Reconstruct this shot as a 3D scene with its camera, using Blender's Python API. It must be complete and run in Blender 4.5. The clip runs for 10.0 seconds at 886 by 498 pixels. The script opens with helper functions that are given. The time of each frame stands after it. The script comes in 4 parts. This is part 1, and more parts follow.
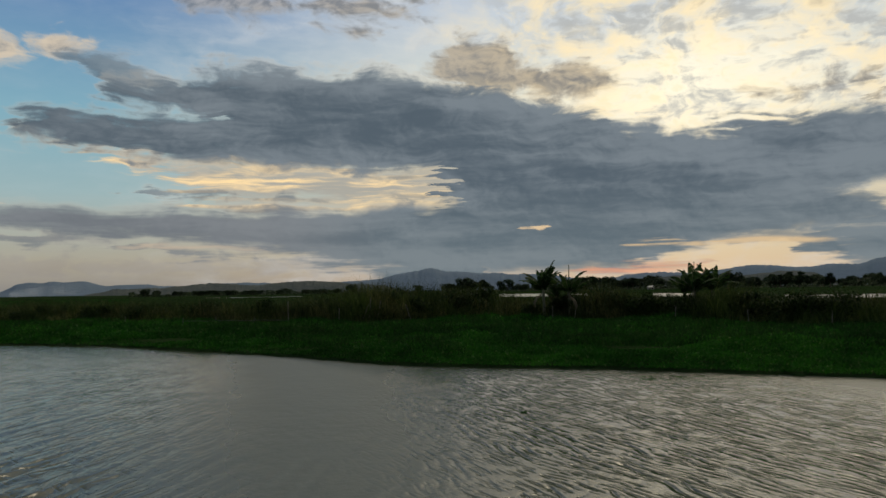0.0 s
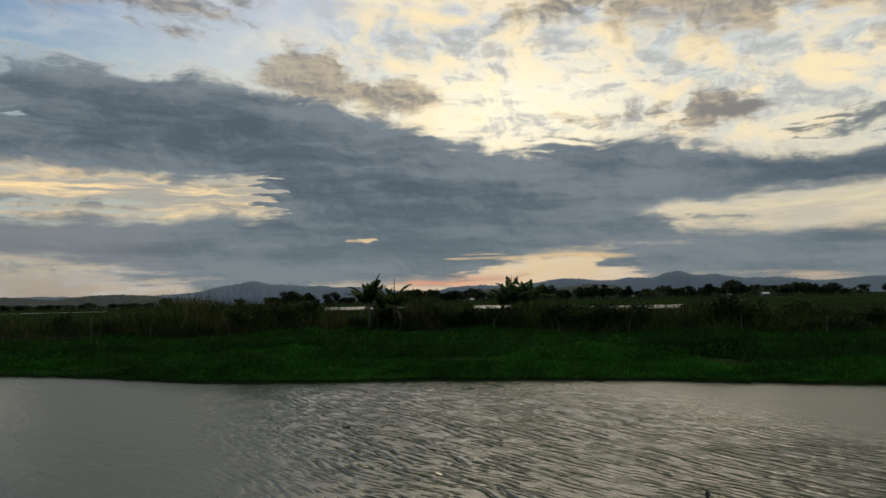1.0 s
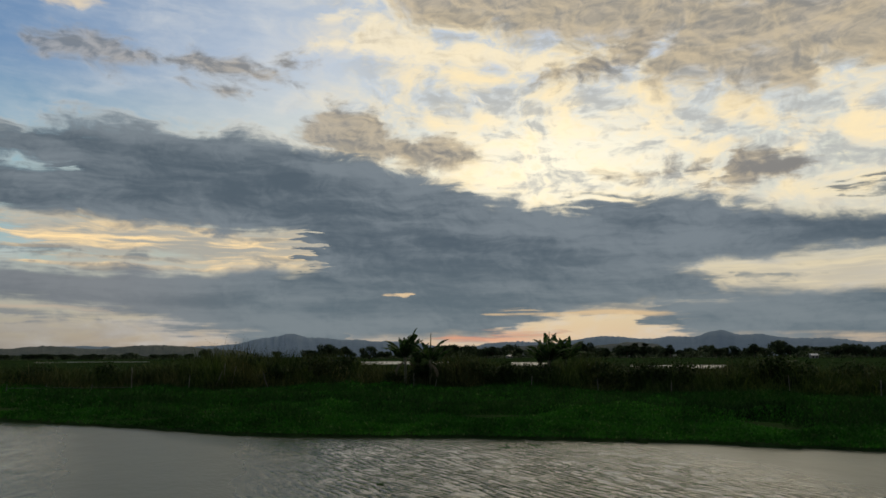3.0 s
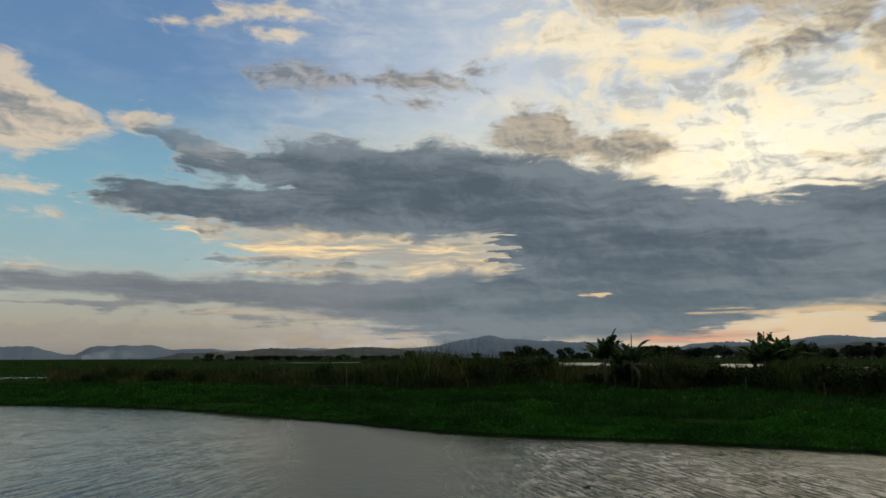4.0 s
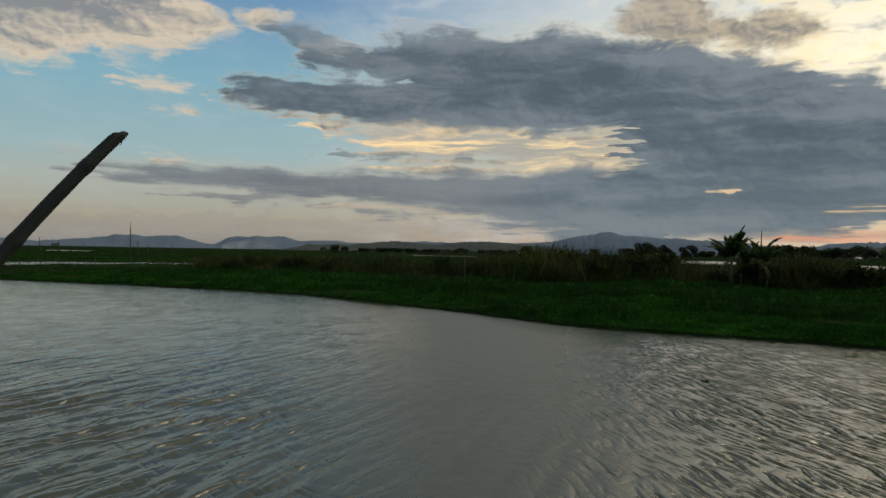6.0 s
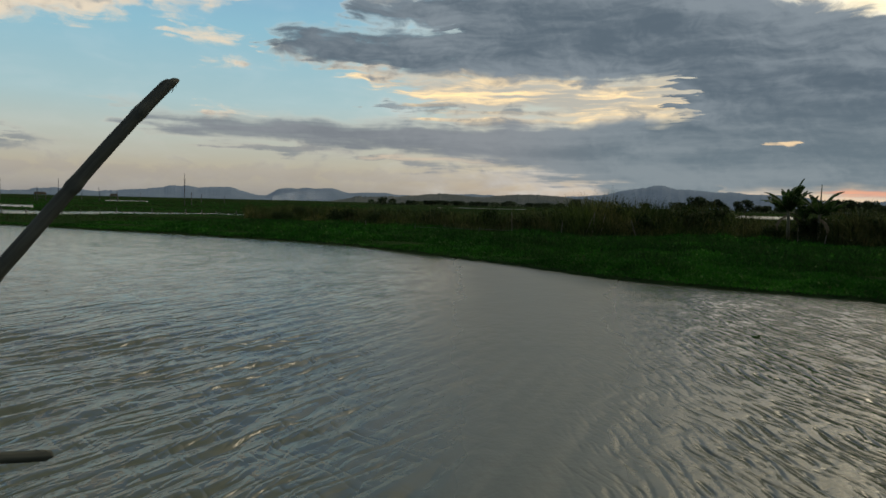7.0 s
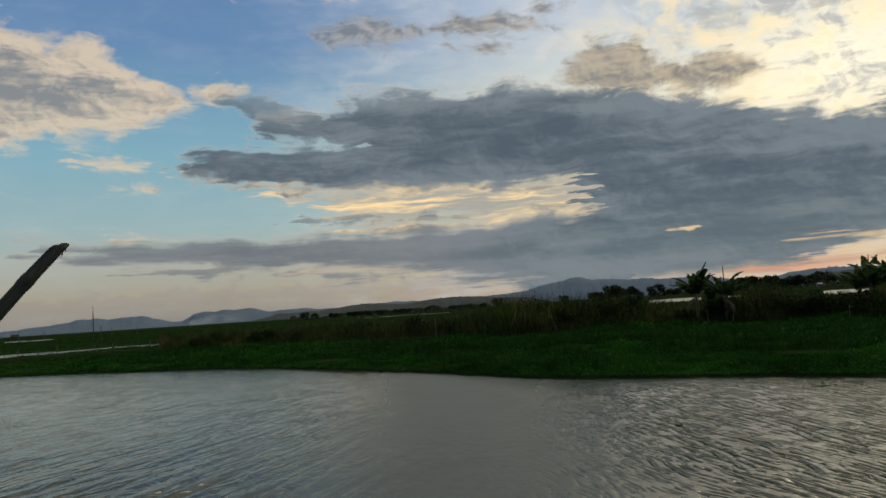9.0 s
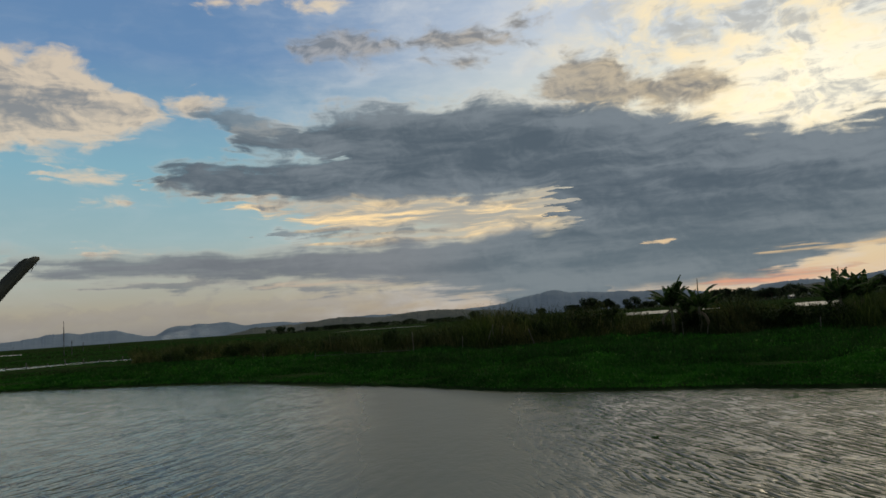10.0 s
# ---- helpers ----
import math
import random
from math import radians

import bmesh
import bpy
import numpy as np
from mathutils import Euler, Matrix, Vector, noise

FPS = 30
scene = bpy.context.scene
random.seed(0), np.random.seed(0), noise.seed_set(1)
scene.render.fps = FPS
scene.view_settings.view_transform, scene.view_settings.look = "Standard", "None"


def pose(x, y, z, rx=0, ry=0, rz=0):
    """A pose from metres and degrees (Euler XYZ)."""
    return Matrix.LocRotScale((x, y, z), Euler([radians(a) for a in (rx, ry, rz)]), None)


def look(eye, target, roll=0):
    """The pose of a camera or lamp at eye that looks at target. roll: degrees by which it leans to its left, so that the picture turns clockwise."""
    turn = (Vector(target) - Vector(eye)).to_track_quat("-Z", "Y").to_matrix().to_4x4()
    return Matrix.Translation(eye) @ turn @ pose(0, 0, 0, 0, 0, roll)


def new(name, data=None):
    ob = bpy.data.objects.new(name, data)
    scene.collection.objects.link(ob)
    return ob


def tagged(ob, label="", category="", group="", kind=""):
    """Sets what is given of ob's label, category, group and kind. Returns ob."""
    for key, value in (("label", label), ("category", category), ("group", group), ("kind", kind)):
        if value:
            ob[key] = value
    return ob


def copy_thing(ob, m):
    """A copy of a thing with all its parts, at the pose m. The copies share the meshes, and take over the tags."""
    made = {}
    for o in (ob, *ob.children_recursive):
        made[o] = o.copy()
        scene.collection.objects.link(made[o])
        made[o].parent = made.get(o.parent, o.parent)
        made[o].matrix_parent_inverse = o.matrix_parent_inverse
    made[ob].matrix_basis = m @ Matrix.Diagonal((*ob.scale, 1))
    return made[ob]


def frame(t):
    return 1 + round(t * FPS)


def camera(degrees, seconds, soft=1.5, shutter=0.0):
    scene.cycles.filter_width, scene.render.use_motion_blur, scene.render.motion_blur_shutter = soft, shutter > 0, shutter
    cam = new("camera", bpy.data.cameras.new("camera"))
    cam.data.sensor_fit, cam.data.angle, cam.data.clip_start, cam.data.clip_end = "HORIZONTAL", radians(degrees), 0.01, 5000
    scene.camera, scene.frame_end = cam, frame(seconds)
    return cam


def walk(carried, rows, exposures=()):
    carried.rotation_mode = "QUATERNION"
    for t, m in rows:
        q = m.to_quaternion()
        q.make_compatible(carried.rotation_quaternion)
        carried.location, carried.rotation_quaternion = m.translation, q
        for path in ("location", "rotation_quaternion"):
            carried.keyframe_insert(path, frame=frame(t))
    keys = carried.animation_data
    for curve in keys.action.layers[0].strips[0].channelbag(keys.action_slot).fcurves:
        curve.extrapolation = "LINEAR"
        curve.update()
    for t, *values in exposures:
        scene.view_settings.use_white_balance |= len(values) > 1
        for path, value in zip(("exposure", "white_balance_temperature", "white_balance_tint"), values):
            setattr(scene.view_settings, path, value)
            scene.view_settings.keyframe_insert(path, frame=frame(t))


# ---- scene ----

# ---------- camera ----------
cam = camera(64.36, 10.0, soft=1.6)
walk(cam, [
    (0.0, pose(0.000, 0.000, 2.400, 93.33, 0.85, 0.00)),
    (0.5, pose(-0.008, -0.004, 2.396, 93.55, 0.81, -7.20)),
    (1.0, pose(0.038, -0.009, 2.415, 94.14, 1.17, -14.04)),
    (1.5, pose(0.082, -0.020, 2.388, 95.25, -0.08, -18.33)),
    (2.0, pose(0.108, -0.024, 2.381, 96.77, -0.59, -17.67)),
    (3.5, pose(-0.004, -0.012, 2.410, 98.91, 0.60, -3.92)),
    (4.0, pose(-0.012, -0.016, 2.399, 98.79, 0.17, 4.70)),
    (4.5, pose(-0.017, -0.023, 2.395, 98.83, 0.15, 9.43)),
    (5.0, pose(-0.015, -0.005, 2.387, 97.74, -0.17, 11.29)),
    (5.5, pose(-0.024, 0.013, 2.348, 93.84, -0.71, 12.39)),
    (7.0, pose(-0.024, 0.033, 2.287, 86.30, -1.35, 17.99)),
    (7.5, pose(-0.001, 0.041, 2.332, 85.82, -1.79, 18.75)),
    (8.0, pose(0.040, 0.036, 2.396, 88.99, -0.96, 15.81)),
    (8.5, pose(0.097, 0.004, 2.429, 93.02, 1.72, 13.16)),
    (9.0, pose(0.111, -0.012, 2.440, 94.82, 3.73, 11.81)),
    (9.5, pose(0.109, -0.019, 2.443, 95.35, 3.92, 10.92)),
    (10.0, pose(0.114, -0.017, 2.441, 95.76, 3.94, 9.98)),
], [(0.0, 0.0), (5.5, 0.0), (6.8, 0.18), (7.1, 0.36), (7.4, 0.52), (7.8, 0.52), (8.2, 0.35), (8.8, 0.0), (10.0, 0.0)])

# ---------- world: evening sky with broken cloud ----------
SUN_AZ, SUN_EL = 20.0, 14.0
world = bpy.data.worlds.new("evening_sky")
scene.world = world
world.use_nodes = True
wt = world.node_tree
wt.nodes.clear()


def wmath(op, a, b=None, c=None):
    n = wt.nodes.new("ShaderNodeMath")
    n.operation = op
    for i, v in enumerate((a, b, c)):
        if v is None:
            continue
        if isinstance(v, (int, float)):
            n.inputs[i].default_value = v
        else:
            wt.links.new(v, n.inputs[i])
    return n.outputs[0]


def wstep(v, lo, hi):
    n = wt.nodes.new("ShaderNodeMapRange")
    n.interpolation_type = "SMOOTHSTEP"
    wt.links.new(v, n.inputs["Value"])
    n.inputs["From Min"].default_value, n.inputs["From Max"].default_value = lo, hi
    return n.outputs["Result"]


def wmix(f, a, b, blend="MIX"):
    n = wt.nodes.new("ShaderNodeMix")
    n.data_type, n.blend_type = "RGBA", blend
    for sock, v in ((n.inputs[0], f), (n.inputs[6], a), (n.inputs[7], b)):
        if isinstance(v, tuple):
            sock.default_value = (*v, 1)
        elif isinstance(v, (int, float)):
            sock.default_value = v
        else:
            wt.links.new(v, sock)
    return n.outputs[2]


def wramp(v, stops):
    n = wt.nodes.new("ShaderNodeValToRGB")
    e = n.color_ramp.elements
    while len(e) < len(stops):
        e.new(0.5)
    for el, (p, col) in zip(e, stops):
        el.position, el.color = p, (*col, 1)
    wt.links.new(v, n.inputs[0])
    return n.outputs[0]


def wnoise(u, v, su, sv, detail, rough=0.55, z=0.0):
    c = wt.nodes.new("ShaderNodeCombineXYZ")
    wt.links.new(wmath("MULTIPLY", u, su), c.inputs[0])
    wt.links.new(wmath("MULTIPLY", v, sv), c.inputs[1])
    c.inputs[2].default_value = z
    n = wt.nodes.new("ShaderNodeTexNoise")
    n.inputs["Scale"].default_value, n.inputs["Detail"].default_value, n.inputs["Roughness"].default_value = 1.0, detail, rough
    wt.links.new(c.outputs[0], n.inputs["Vector"])
    return n


tc = wt.nodes.new("ShaderNodeTexCoord")
sep = wt.nodes.new("ShaderNodeSeparateXYZ")
wt.links.new(tc.outputs["Generated"], sep.inputs[0])
az = wmath("MULTIPLY", wmath("ARCTAN2", sep.outputs[0], sep.outputs[1]), 57.2958)
el = wmath("MULTIPLY", wmath("ARCSINE", sep.outputs[2]), 57.2958)

# two sizes of turbulence push the clouds' edges about
wn = wnoise(az, el, 0.16, 0.34, 3.0, 0.5, 3.0)
ws = wt.nodes.new("ShaderNodeSeparateColor")
wt.links.new(wn.outputs["Color"], ws.inputs[0])
calm_low = wmath("MULTIPLY_ADD", wstep(el, 1.0, 14.0), 1.7, 0.4)
cu = wmath("MULTIPLY_ADD", wmath("SUBTRACT", ws.outputs[0], 0.5), 5.0, az)
cv = wmath("MULTIPLY_ADD", wmath("SUBTRACT", ws.outputs[1], 0.5), calm_low, el)


def centred(n):
    return wmath("SUBTRACT", n.outputs[0], 0.5)


billow = centred(wnoise(cu, cv, 0.20, 0.42, 8.0, 0.56, 7.0))
puff = centred(wnoise(cu, cv, 0.50, 0.86, 8.0, 0.58, 11.0))
puff_sunward = centred(wnoise(wmath("ADD", cu, 0.30), wmath("ADD", cv, 0.22), 0.50, 0.86, 8.0, 0.58, 11.0))
fine = centred(wnoise(az, el, 0.42, 1.5, 8.0, 0.58, 1.0))
streak = centred(wnoise(cu, cv, 0.07, 0.62, 6.0, 0.55, 5.0))
thread = centred(wnoise(cu, cv, 0.16, 1.9, 6.0, 0.55, 23.0))
lit = wmath("SUBTRACT", puff, puff_sunward)
broad = centred(wnoise(az, el, 0.05, 0.14, 2.0, 0.5, 31.0))

# each cloud by bearing: its base and its top, in degrees
CLOUDS = dict(
    streamer=[(-32.6, 11.46, 11.97), (-28.0, 11.26, 12.75), (-23.7, 10.47, 13.28), (-19.1, 10.04, 13.66), (-12.1, 9.96, 13.72), (-5.1, 9.93, 13.21), (1.7, 9.76, 12.53), (10.3, 9.43, 11.58)],
    upper=[(-25.1, 14.48, 14.83), (-21.0, 14.39, 15.82), (-18.3, 13.96, 16.96), (-14.5, 13.01, 17.16), (-9.8, 12.35, 16.89), (-5.1, 11.85, 17.27), (-0.5, 10.82, 16.29), (4.0, 9.76, 14.94), (8.3, 8.68, 14.40), (12.3, 7.61, 13.53), (14.6, 5.81, 12.79), (17.9, 5.65, 11.10)],
    scrap_a=[(-28.5, 16.54, 17.30), (-26.0, 15.34, 17.34), (-23.8, 14.83, 16.89), (-21.5, 14.95, 16.06), (-19.2, 15.14, 15.45)],
    mass=[(-2.7, 10.79, 15.33), (-0.4, 10.35, 15.91), (0.8, 1.67, 16.01), (4.8, 1.45, 15.81), (9.4, 1.40, 14.79), (12.1, 1.45, 14.00), (13.9, 1.51, 13.15), (16.1, 1.57, 12.35), (18.3, 2.98, 11.64), (20.5, 3.80, 11.28), (22.7, 4.47, 11.69), (24.8, 4.95, 12.46), (26.8, 5.50, 12.77)],
    mass_right=[(19.8, 3.76, 11.47), (22.2, 4.31, 11.63), (23.5, 5.13, 12.20), (28.1, 6.23, 12.58), (32.6, 7.25, 11.69), (36.8, 7.63, 10.59), (40.9, 7.53, 10.11), (44.8, 7.65, 9.95), (48.4, 7.89, 9.79), (50.7, 8.17, 9.72), (54.9, 8.68, 9.60)],
    right_scrap=[(42.4, 11.68, 11.97), (44.9, 11.25, 12.80), (46.7, 11.80, 12.87), (48.5, 10.90, 13.33), (50.8, 10.18, 13.78), (55.0, 9.42, 13.42)],
    low_right=[(28.0, 2.83, 4.19), (30.2, 1.47, 4.44), (32.4, 1.47, 4.58), (36.7, 1.36, 4.93), (40.7, 1.17, 4.31), (44.5, 0.91, 4.48), (50.4, 0.57, 4.37), (57.4, 0.19, 4.10)],
    low_left=[(-41.9, 5.83, 6.06), (-39.5, 5.41, 6.02), (-35.8, 4.85, 6.01), (-31.9, 4.78, 5.98), (-27.7, 4.60, 6.00), (-23.4, 4.34, 5.99), (-19.0, 3.95, 6.08), (-14.4, 3.30, 6.27), (-9.8, 2.63, 6.48), (-5.2, 1.63, 6.59), (-2.5, 0.72, 6.78), (3.7, 0.62, 7.00)],
    under_a=[(-34.3, 3.94, 4.15), (-30.6, 3.61, 4.65), (-27.7, 3.63, 4.47), (-25.6, 3.81, 4.07)],
    under_b=[(-24.3, 3.61, 3.92), (-18.9, 2.87, 3.36), (-12.6, 2.63, 2.90)],
    mid_a=[(-22.8, 7.41, 7.62), (-21.3, 7.11, 8.03), (-17.4, 7.19, 7.92), (-13.3, 7.15, 7.86), (-9.4, 6.98, 7.33)],
    mid_b=[(-8.1, 9.11, 9.25), (-4.5, 8.95, 9.49), (0.6, 8.88, 9.43)],
    mid_c=[(-4.5, 7.40, 7.58), (-2.2, 7.05, 7.96), (1.5, 6.68, 7.37)],
    wedge=[(19.5, 3.70, 6.69), (24.6, 3.80, 7.10), (27.8, 4.18, 7.03), (31.1, 4.19, 6.14), (33.9, 3.29, 4.99), (36.1, 1.84, 4.69), (38.7, 1.30, 4.74)],
    rs_a=[(21.7, 4.22, 4.59), (25.8, 3.48, 4.53), (30.7, 3.17, 3.40)],
    rs_b=[(22.6, 4.91, 5.28), (28.1, 5.46, 6.36), (30.7, 5.24, 5.60)],
    rs_c=[(30.7, 5.60, 5.78), (35.1, 5.59, 6.12), (39.2, 5.81, 5.98)],
    brown_a=[(-0.8, 16.72, 17.84), (1.8, 15.83, 20.31), (3.0, 15.83, 20.40), (4.9, 15.72, 19.54), (7.2, 15.58, 18.01), (9.6, 15.02, 17.62), (11.5, 14.94, 18.30), (14.3, 16.19, 16.64)],
    brown_b=[(-10.7, 21.96, 22.47), (-8.4, 21.28, 23.41), (-5.6, 21.18, 23.15), (-2.8, 21.20, 22.20), (-0.4, 21.52, 21.78)],
    brown_c=[(-21.0, 21.53, 22.48), (-18.1, 20.79, 23.46), (-14.7, 20.88, 23.04), (-11.1, 21.59, 22.26)],
    brown_d=[(-9.5, 19.91, 20.34), (-6.5, 19.74, 20.70), (-5.1, 20.07, 20.50)],
    brown_e=[(-2.3, 22.95, 23.46), (-1.1, 22.63, 23.75), (0.1, 22.91, 23.35)],
    brown_f=[(23.9, 13.78, 14.12), (27.2, 13.87, 14.58), (31.9, 13.96, 14.76)],
    brown_g=[(33.1, 12.54, 13.85), (34.8, 12.66, 15.89), (37.0, 12.83, 15.08), (39.0, 12.93, 14.06)],
    brown_h=[(18.9, 21.29, 22.14), (22.7, 21.45, 23.13), (26.5, 22.37, 24.02), (28.3, 22.68, 26.33)],
    cover=[(28.3, 20.59, 23.10), (32.0, 20.35, 27.58), (37.3, 21.09, 27.33), (41.4, 19.98, 26.68), (45.4, 19.22, 25.95), (49.0, 16.34, 25.16), (51.3, 14.46, 24.61), (58.3, 11.88, 22.66)],
    cover_b=[(6.5, 27.21, 31.56), (10.0, 25.95, 31.41), (12.9, 26.40, 31.21), (17.1, 24.72, 30.80), (23.9, 23.67, 29.85), (29.8, 23.36, 28.72), (32.2, 23.75, 28.19)],
    cover_c=[(31.3, 20.16, 21.33), (33.7, 19.55, 23.73), (36.2, 18.68, 23.87), (39.5, 17.61, 23.35)],
    body=[(-17.3, 11.13, 15.52), (-5.1, 10.71, 15.70), (12.3, 8.03, 12.90)],
    low_mid=[(16.1, 3.72, 4.87), (20.6, 3.38, 4.93), (24.5, 3.06, 4.48), (27.2, 3.44, 4.17), (32.0, 3.04, 3.82)],
    heap_a=[(-51.5, 11.56, 20.77), (-45.8, 12.37, 22.14), (-43.9, 12.85, 22.01), (-41.7, 13.13, 20.88), (-40.3, 13.39, 20.67), (-38.5, 13.82, 21.32), (-36.9, 14.20, 20.74), (-35.5, 14.60, 19.37), (-33.9, 14.90, 18.37), (-32.5, 15.47, 17.81), (-31.0, 16.29, 17.05)],
    heap_b=[(-30.8, 16.74, 17.75), (-29.1, 16.22, 18.26), (-26.5, 17.05, 17.91)],
    heap_c=[(-29.1, 24.58, 24.74), (-24.1, 25.13, 26.10), (-21.4, 25.94, 27.24), (-19.0, 26.18, 27.81), (-15.6, 26.17, 26.50)],
    heap_d=[(-21.3, 25.11, 25.36), (-19.4, 24.83, 25.57), (-16.6, 24.80, 25.22)],
    heap_e=[(-38.7, 12.06, 12.46), (-36.6, 11.86, 12.97), (-35.2, 12.41, 12.82)],
    heap_f=[(-36.8, 6.21, 6.54), (-35.5, 6.19, 7.11), (-33.5, 6.29, 6.71)],
    heap_g=[(-37.6, 10.12, 10.28), (-36.1, 10.16, 10.58), (-34.9, 10.26, 10.42)],
    heap_h=[(-0.4, 24.28, 24.71), (2.1, 24.01, 25.33), (3.3, 24.44, 25.07)],
    heap_i=[(3.0, 24.22, 25.07), (5.0, 23.43, 26.66), (7.9, 23.27, 26.04), (10.8, 22.51, 25.27), (12.2, 23.50, 24.13)],
    heap_j=[(11.7, 23.52, 24.80), (14.6, 23.12, 25.10), (18.3, 22.37, 24.25), (21.0, 22.71, 23.32)],
    heap_k=[(0.4, 26.57, 26.90), (2.1, 26.34, 27.38), (3.3, 26.59, 27.01)],
    low_west=[(-55.3, 2.70, 3.25), (-50.6, 3.03, 3.87), (-49.0, 3.22, 4.46), (-46.7, 3.77, 4.16)],
    gap_a=[(-24.5, 10.12, 10.69), (-21.5, 9.19, 10.52), (-17.5, 6.34, 10.45), (-13.3, 6.45, 10.49), (-9.0, 6.54, 10.48), (-4.5, 6.58, 10.58), (-0.4, 6.59, 10.63), (2.9, 6.21, 8.97)],
    gap_b=[(30.3, 4.70, 6.19), (32.5, 4.67, 7.03), (36.7, 4.67, 7.29), (40.8, 4.48, 7.36), (44.6, 4.61, 7.40), (50.5, 4.37, 7.75), (56.2, 4.17, 7.80)],
    gap_c=[(15.2, 3.01, 3.38), (18.9, 2.94, 3.95), (23.5, 2.85, 4.04), (30.7, 2.82, 3.53)],
    pink=[(9.4, 0.88, 1.60), (13.4, 0.76, 1.90), (18.0, 1.01, 2.20), (21.7, 1.48, 2.48)],
    gap_d=[(-25.1, 3.68, 4.04), (-20.7, 3.12, 4.11), (-13.5, 2.99, 3.72)],
    hole=[(5.6, 4.90, 5.08), (6.9, 4.70, 5.24), (8.4, 4.76, 4.95)],
    edge_low=[(-33.6, 11.29, 11.80), (-31.0, 11.41, 12.10), (-25.8, 10.41, 11.39), (-20.9, 9.53, 10.44), (-16.8, 9.54, 10.09)],
)
# low clouds are drawn out level by level along the horizon
drawn = wmath("MULTIPLY_ADD", wmath("ADD", thread, wmath("MULTIPLY", fine, 0.4)), wmath("MULTIPLY_ADD", wstep(el, 17.0, 11.0), 11.0, 2.0), cu)
span = wmath("MULTIPLY_ADD", drawn, 1.0 / 130.0, 0.5)
level = wmath("MULTIPLY_ADD", cv, 1.0 / 50.0, 0.1)


def cloud(name):
    """Degrees inside one cloud; below nought outside it."""
    rows = CLOUDS[name]
    first, last = rows[0], rows[-1]
    m0, m1 = (first[1] + first[2]) / 2, (last[1] + last[2]) / 2
    rows = [(first[0] - 2.5, m0 + 1.8, m0 - 1.8)] + rows + [(last[0] + 2.5, m1 + 1.8, m1 - 1.8)]
    edge = wramp(span, [(a / 130.0 + 0.5, (lo / 50.0 + 0.1, hi / 50.0 + 0.1, 0.0)) for a, lo, hi in rows])
    s = wt.nodes.new("ShaderNodeSeparateColor")
    wt.links.new(edge, s.inputs[0])
    inside = wmath("MINIMUM", wmath("SUBTRACT", level, s.outputs[0]), wmath("SUBTRACT", s.outputs[1], level))
    return wmath("MULTIPLY", inside, 50.0)


def together(parts):
    out = wmath("MAXIMUM", parts[0], -6.0)
    for o in parts[1:]:
        out = wmath("MAXIMUM", out, o)
    return out


def ragged(inside, *amounts):
    for n, k in amounts:
        inside = wmath("MULTIPLY_ADD", n, k, inside)
    return inside


def clouds(*names):
    return together([cloud(n) for n in names])


# clear sky
e01 = wmath("DIVIDE", el, 50.0)
blue_side = wramp(e01, [(0.0, (0.22, 0.215, 0.215)), (0.045, (0.36, 0.325, 0.255)), (0.10, (0.37, 0.41, 0.37)), (0.15, (0.30, 0.43, 0.45)), (0.26, (0.21, 0.40, 0.49)), (0.42, (0.125, 0.245, 0.43)), (0.65, (0.105, 0.20, 0.38)), (1.0, (0.16, 0.22, 0.36))])
sun_side = wramp(e01, [(0.0, (0.40, 0.31, 0.25)), (0.06, (0.50, 0.42, 0.30)), (0.16, (0.60, 0.56, 0.43)), (0.3, (0.72, 0.73, 0.62)), (0.46, (0.52, 0.59, 0.68)), (0.7, (0.38, 0.45, 0.55)), (1.0, (0.22, 0.27, 0.36))])
sunward = wstep(wmath("MULTIPLY_ADD", fine, 8.0, az), -29.0, 7.0)
sky = wmix(sunward, blue_side, sun_side)
nishita = wt.nodes.new("ShaderNodeTexSky")
nishita.sky_type, nishita.sun_disc = "NISHITA", False
nishita.sun_elevation, nishita.sun_rotation = radians(SUN_EL), radians(SUN_AZ)
sky = wmix(0.004, sky, nishita.outputs[0], "ADD")

# thin veil, and high broken cream cloud on the sun's side
veil_where = wstep(az, -28.0, -10.0)
veil = wmath("MULTIPLY", wstep(ragged(billow, (streak, 0.8), (puff, 0.4)), -0.15, 0.4), wmath("MULTIPLY_ADD", veil_where, 0.55, 0.10))
sky = wmix(veil, sky, (0.66, 0.68, 0.69))
cell = centred(wnoise(cu, cv, 0.26, 0.46, 9.0, 0.52, 17.0))
high = ragged(wmath("MULTIPLY", cell, 3.2), (puff, 1.3), (fine, 0.5))
high_where = wmath("MULTIPLY", wstep(wmath("MULTIPLY_ADD", billow, 16.0, az), -4.0, 12.0), wstep(el, 8.0, 14.0))
cream = wramp(wmath("MULTIPLY_ADD", high, 0.75, 0.45), [(0.10, (0.52, 0.57, 0.59)), (0.45, (0.78, 0.73, 0.60)), (0.80, (0.96, 0.80, 0.52))])
sky = wmix(wmath("MULTIPLY", high_where, wstep(high, -0.45, 0.15)), sky, cream)


def glow_round(u0, v0, a, b):
    p, q = wmath("MULTIPLY_ADD", cu, 1.0 / a, -u0 / a), wmath("MULTIPLY_ADD", cv, 1.0 / b, -v0 / b)
    return wmath("MAXIMUM", wmath("SUBTRACT", 1.0, wmath("MULTIPLY_ADD", p, p, wmath("MULTIPLY", q, q))), 0.0)


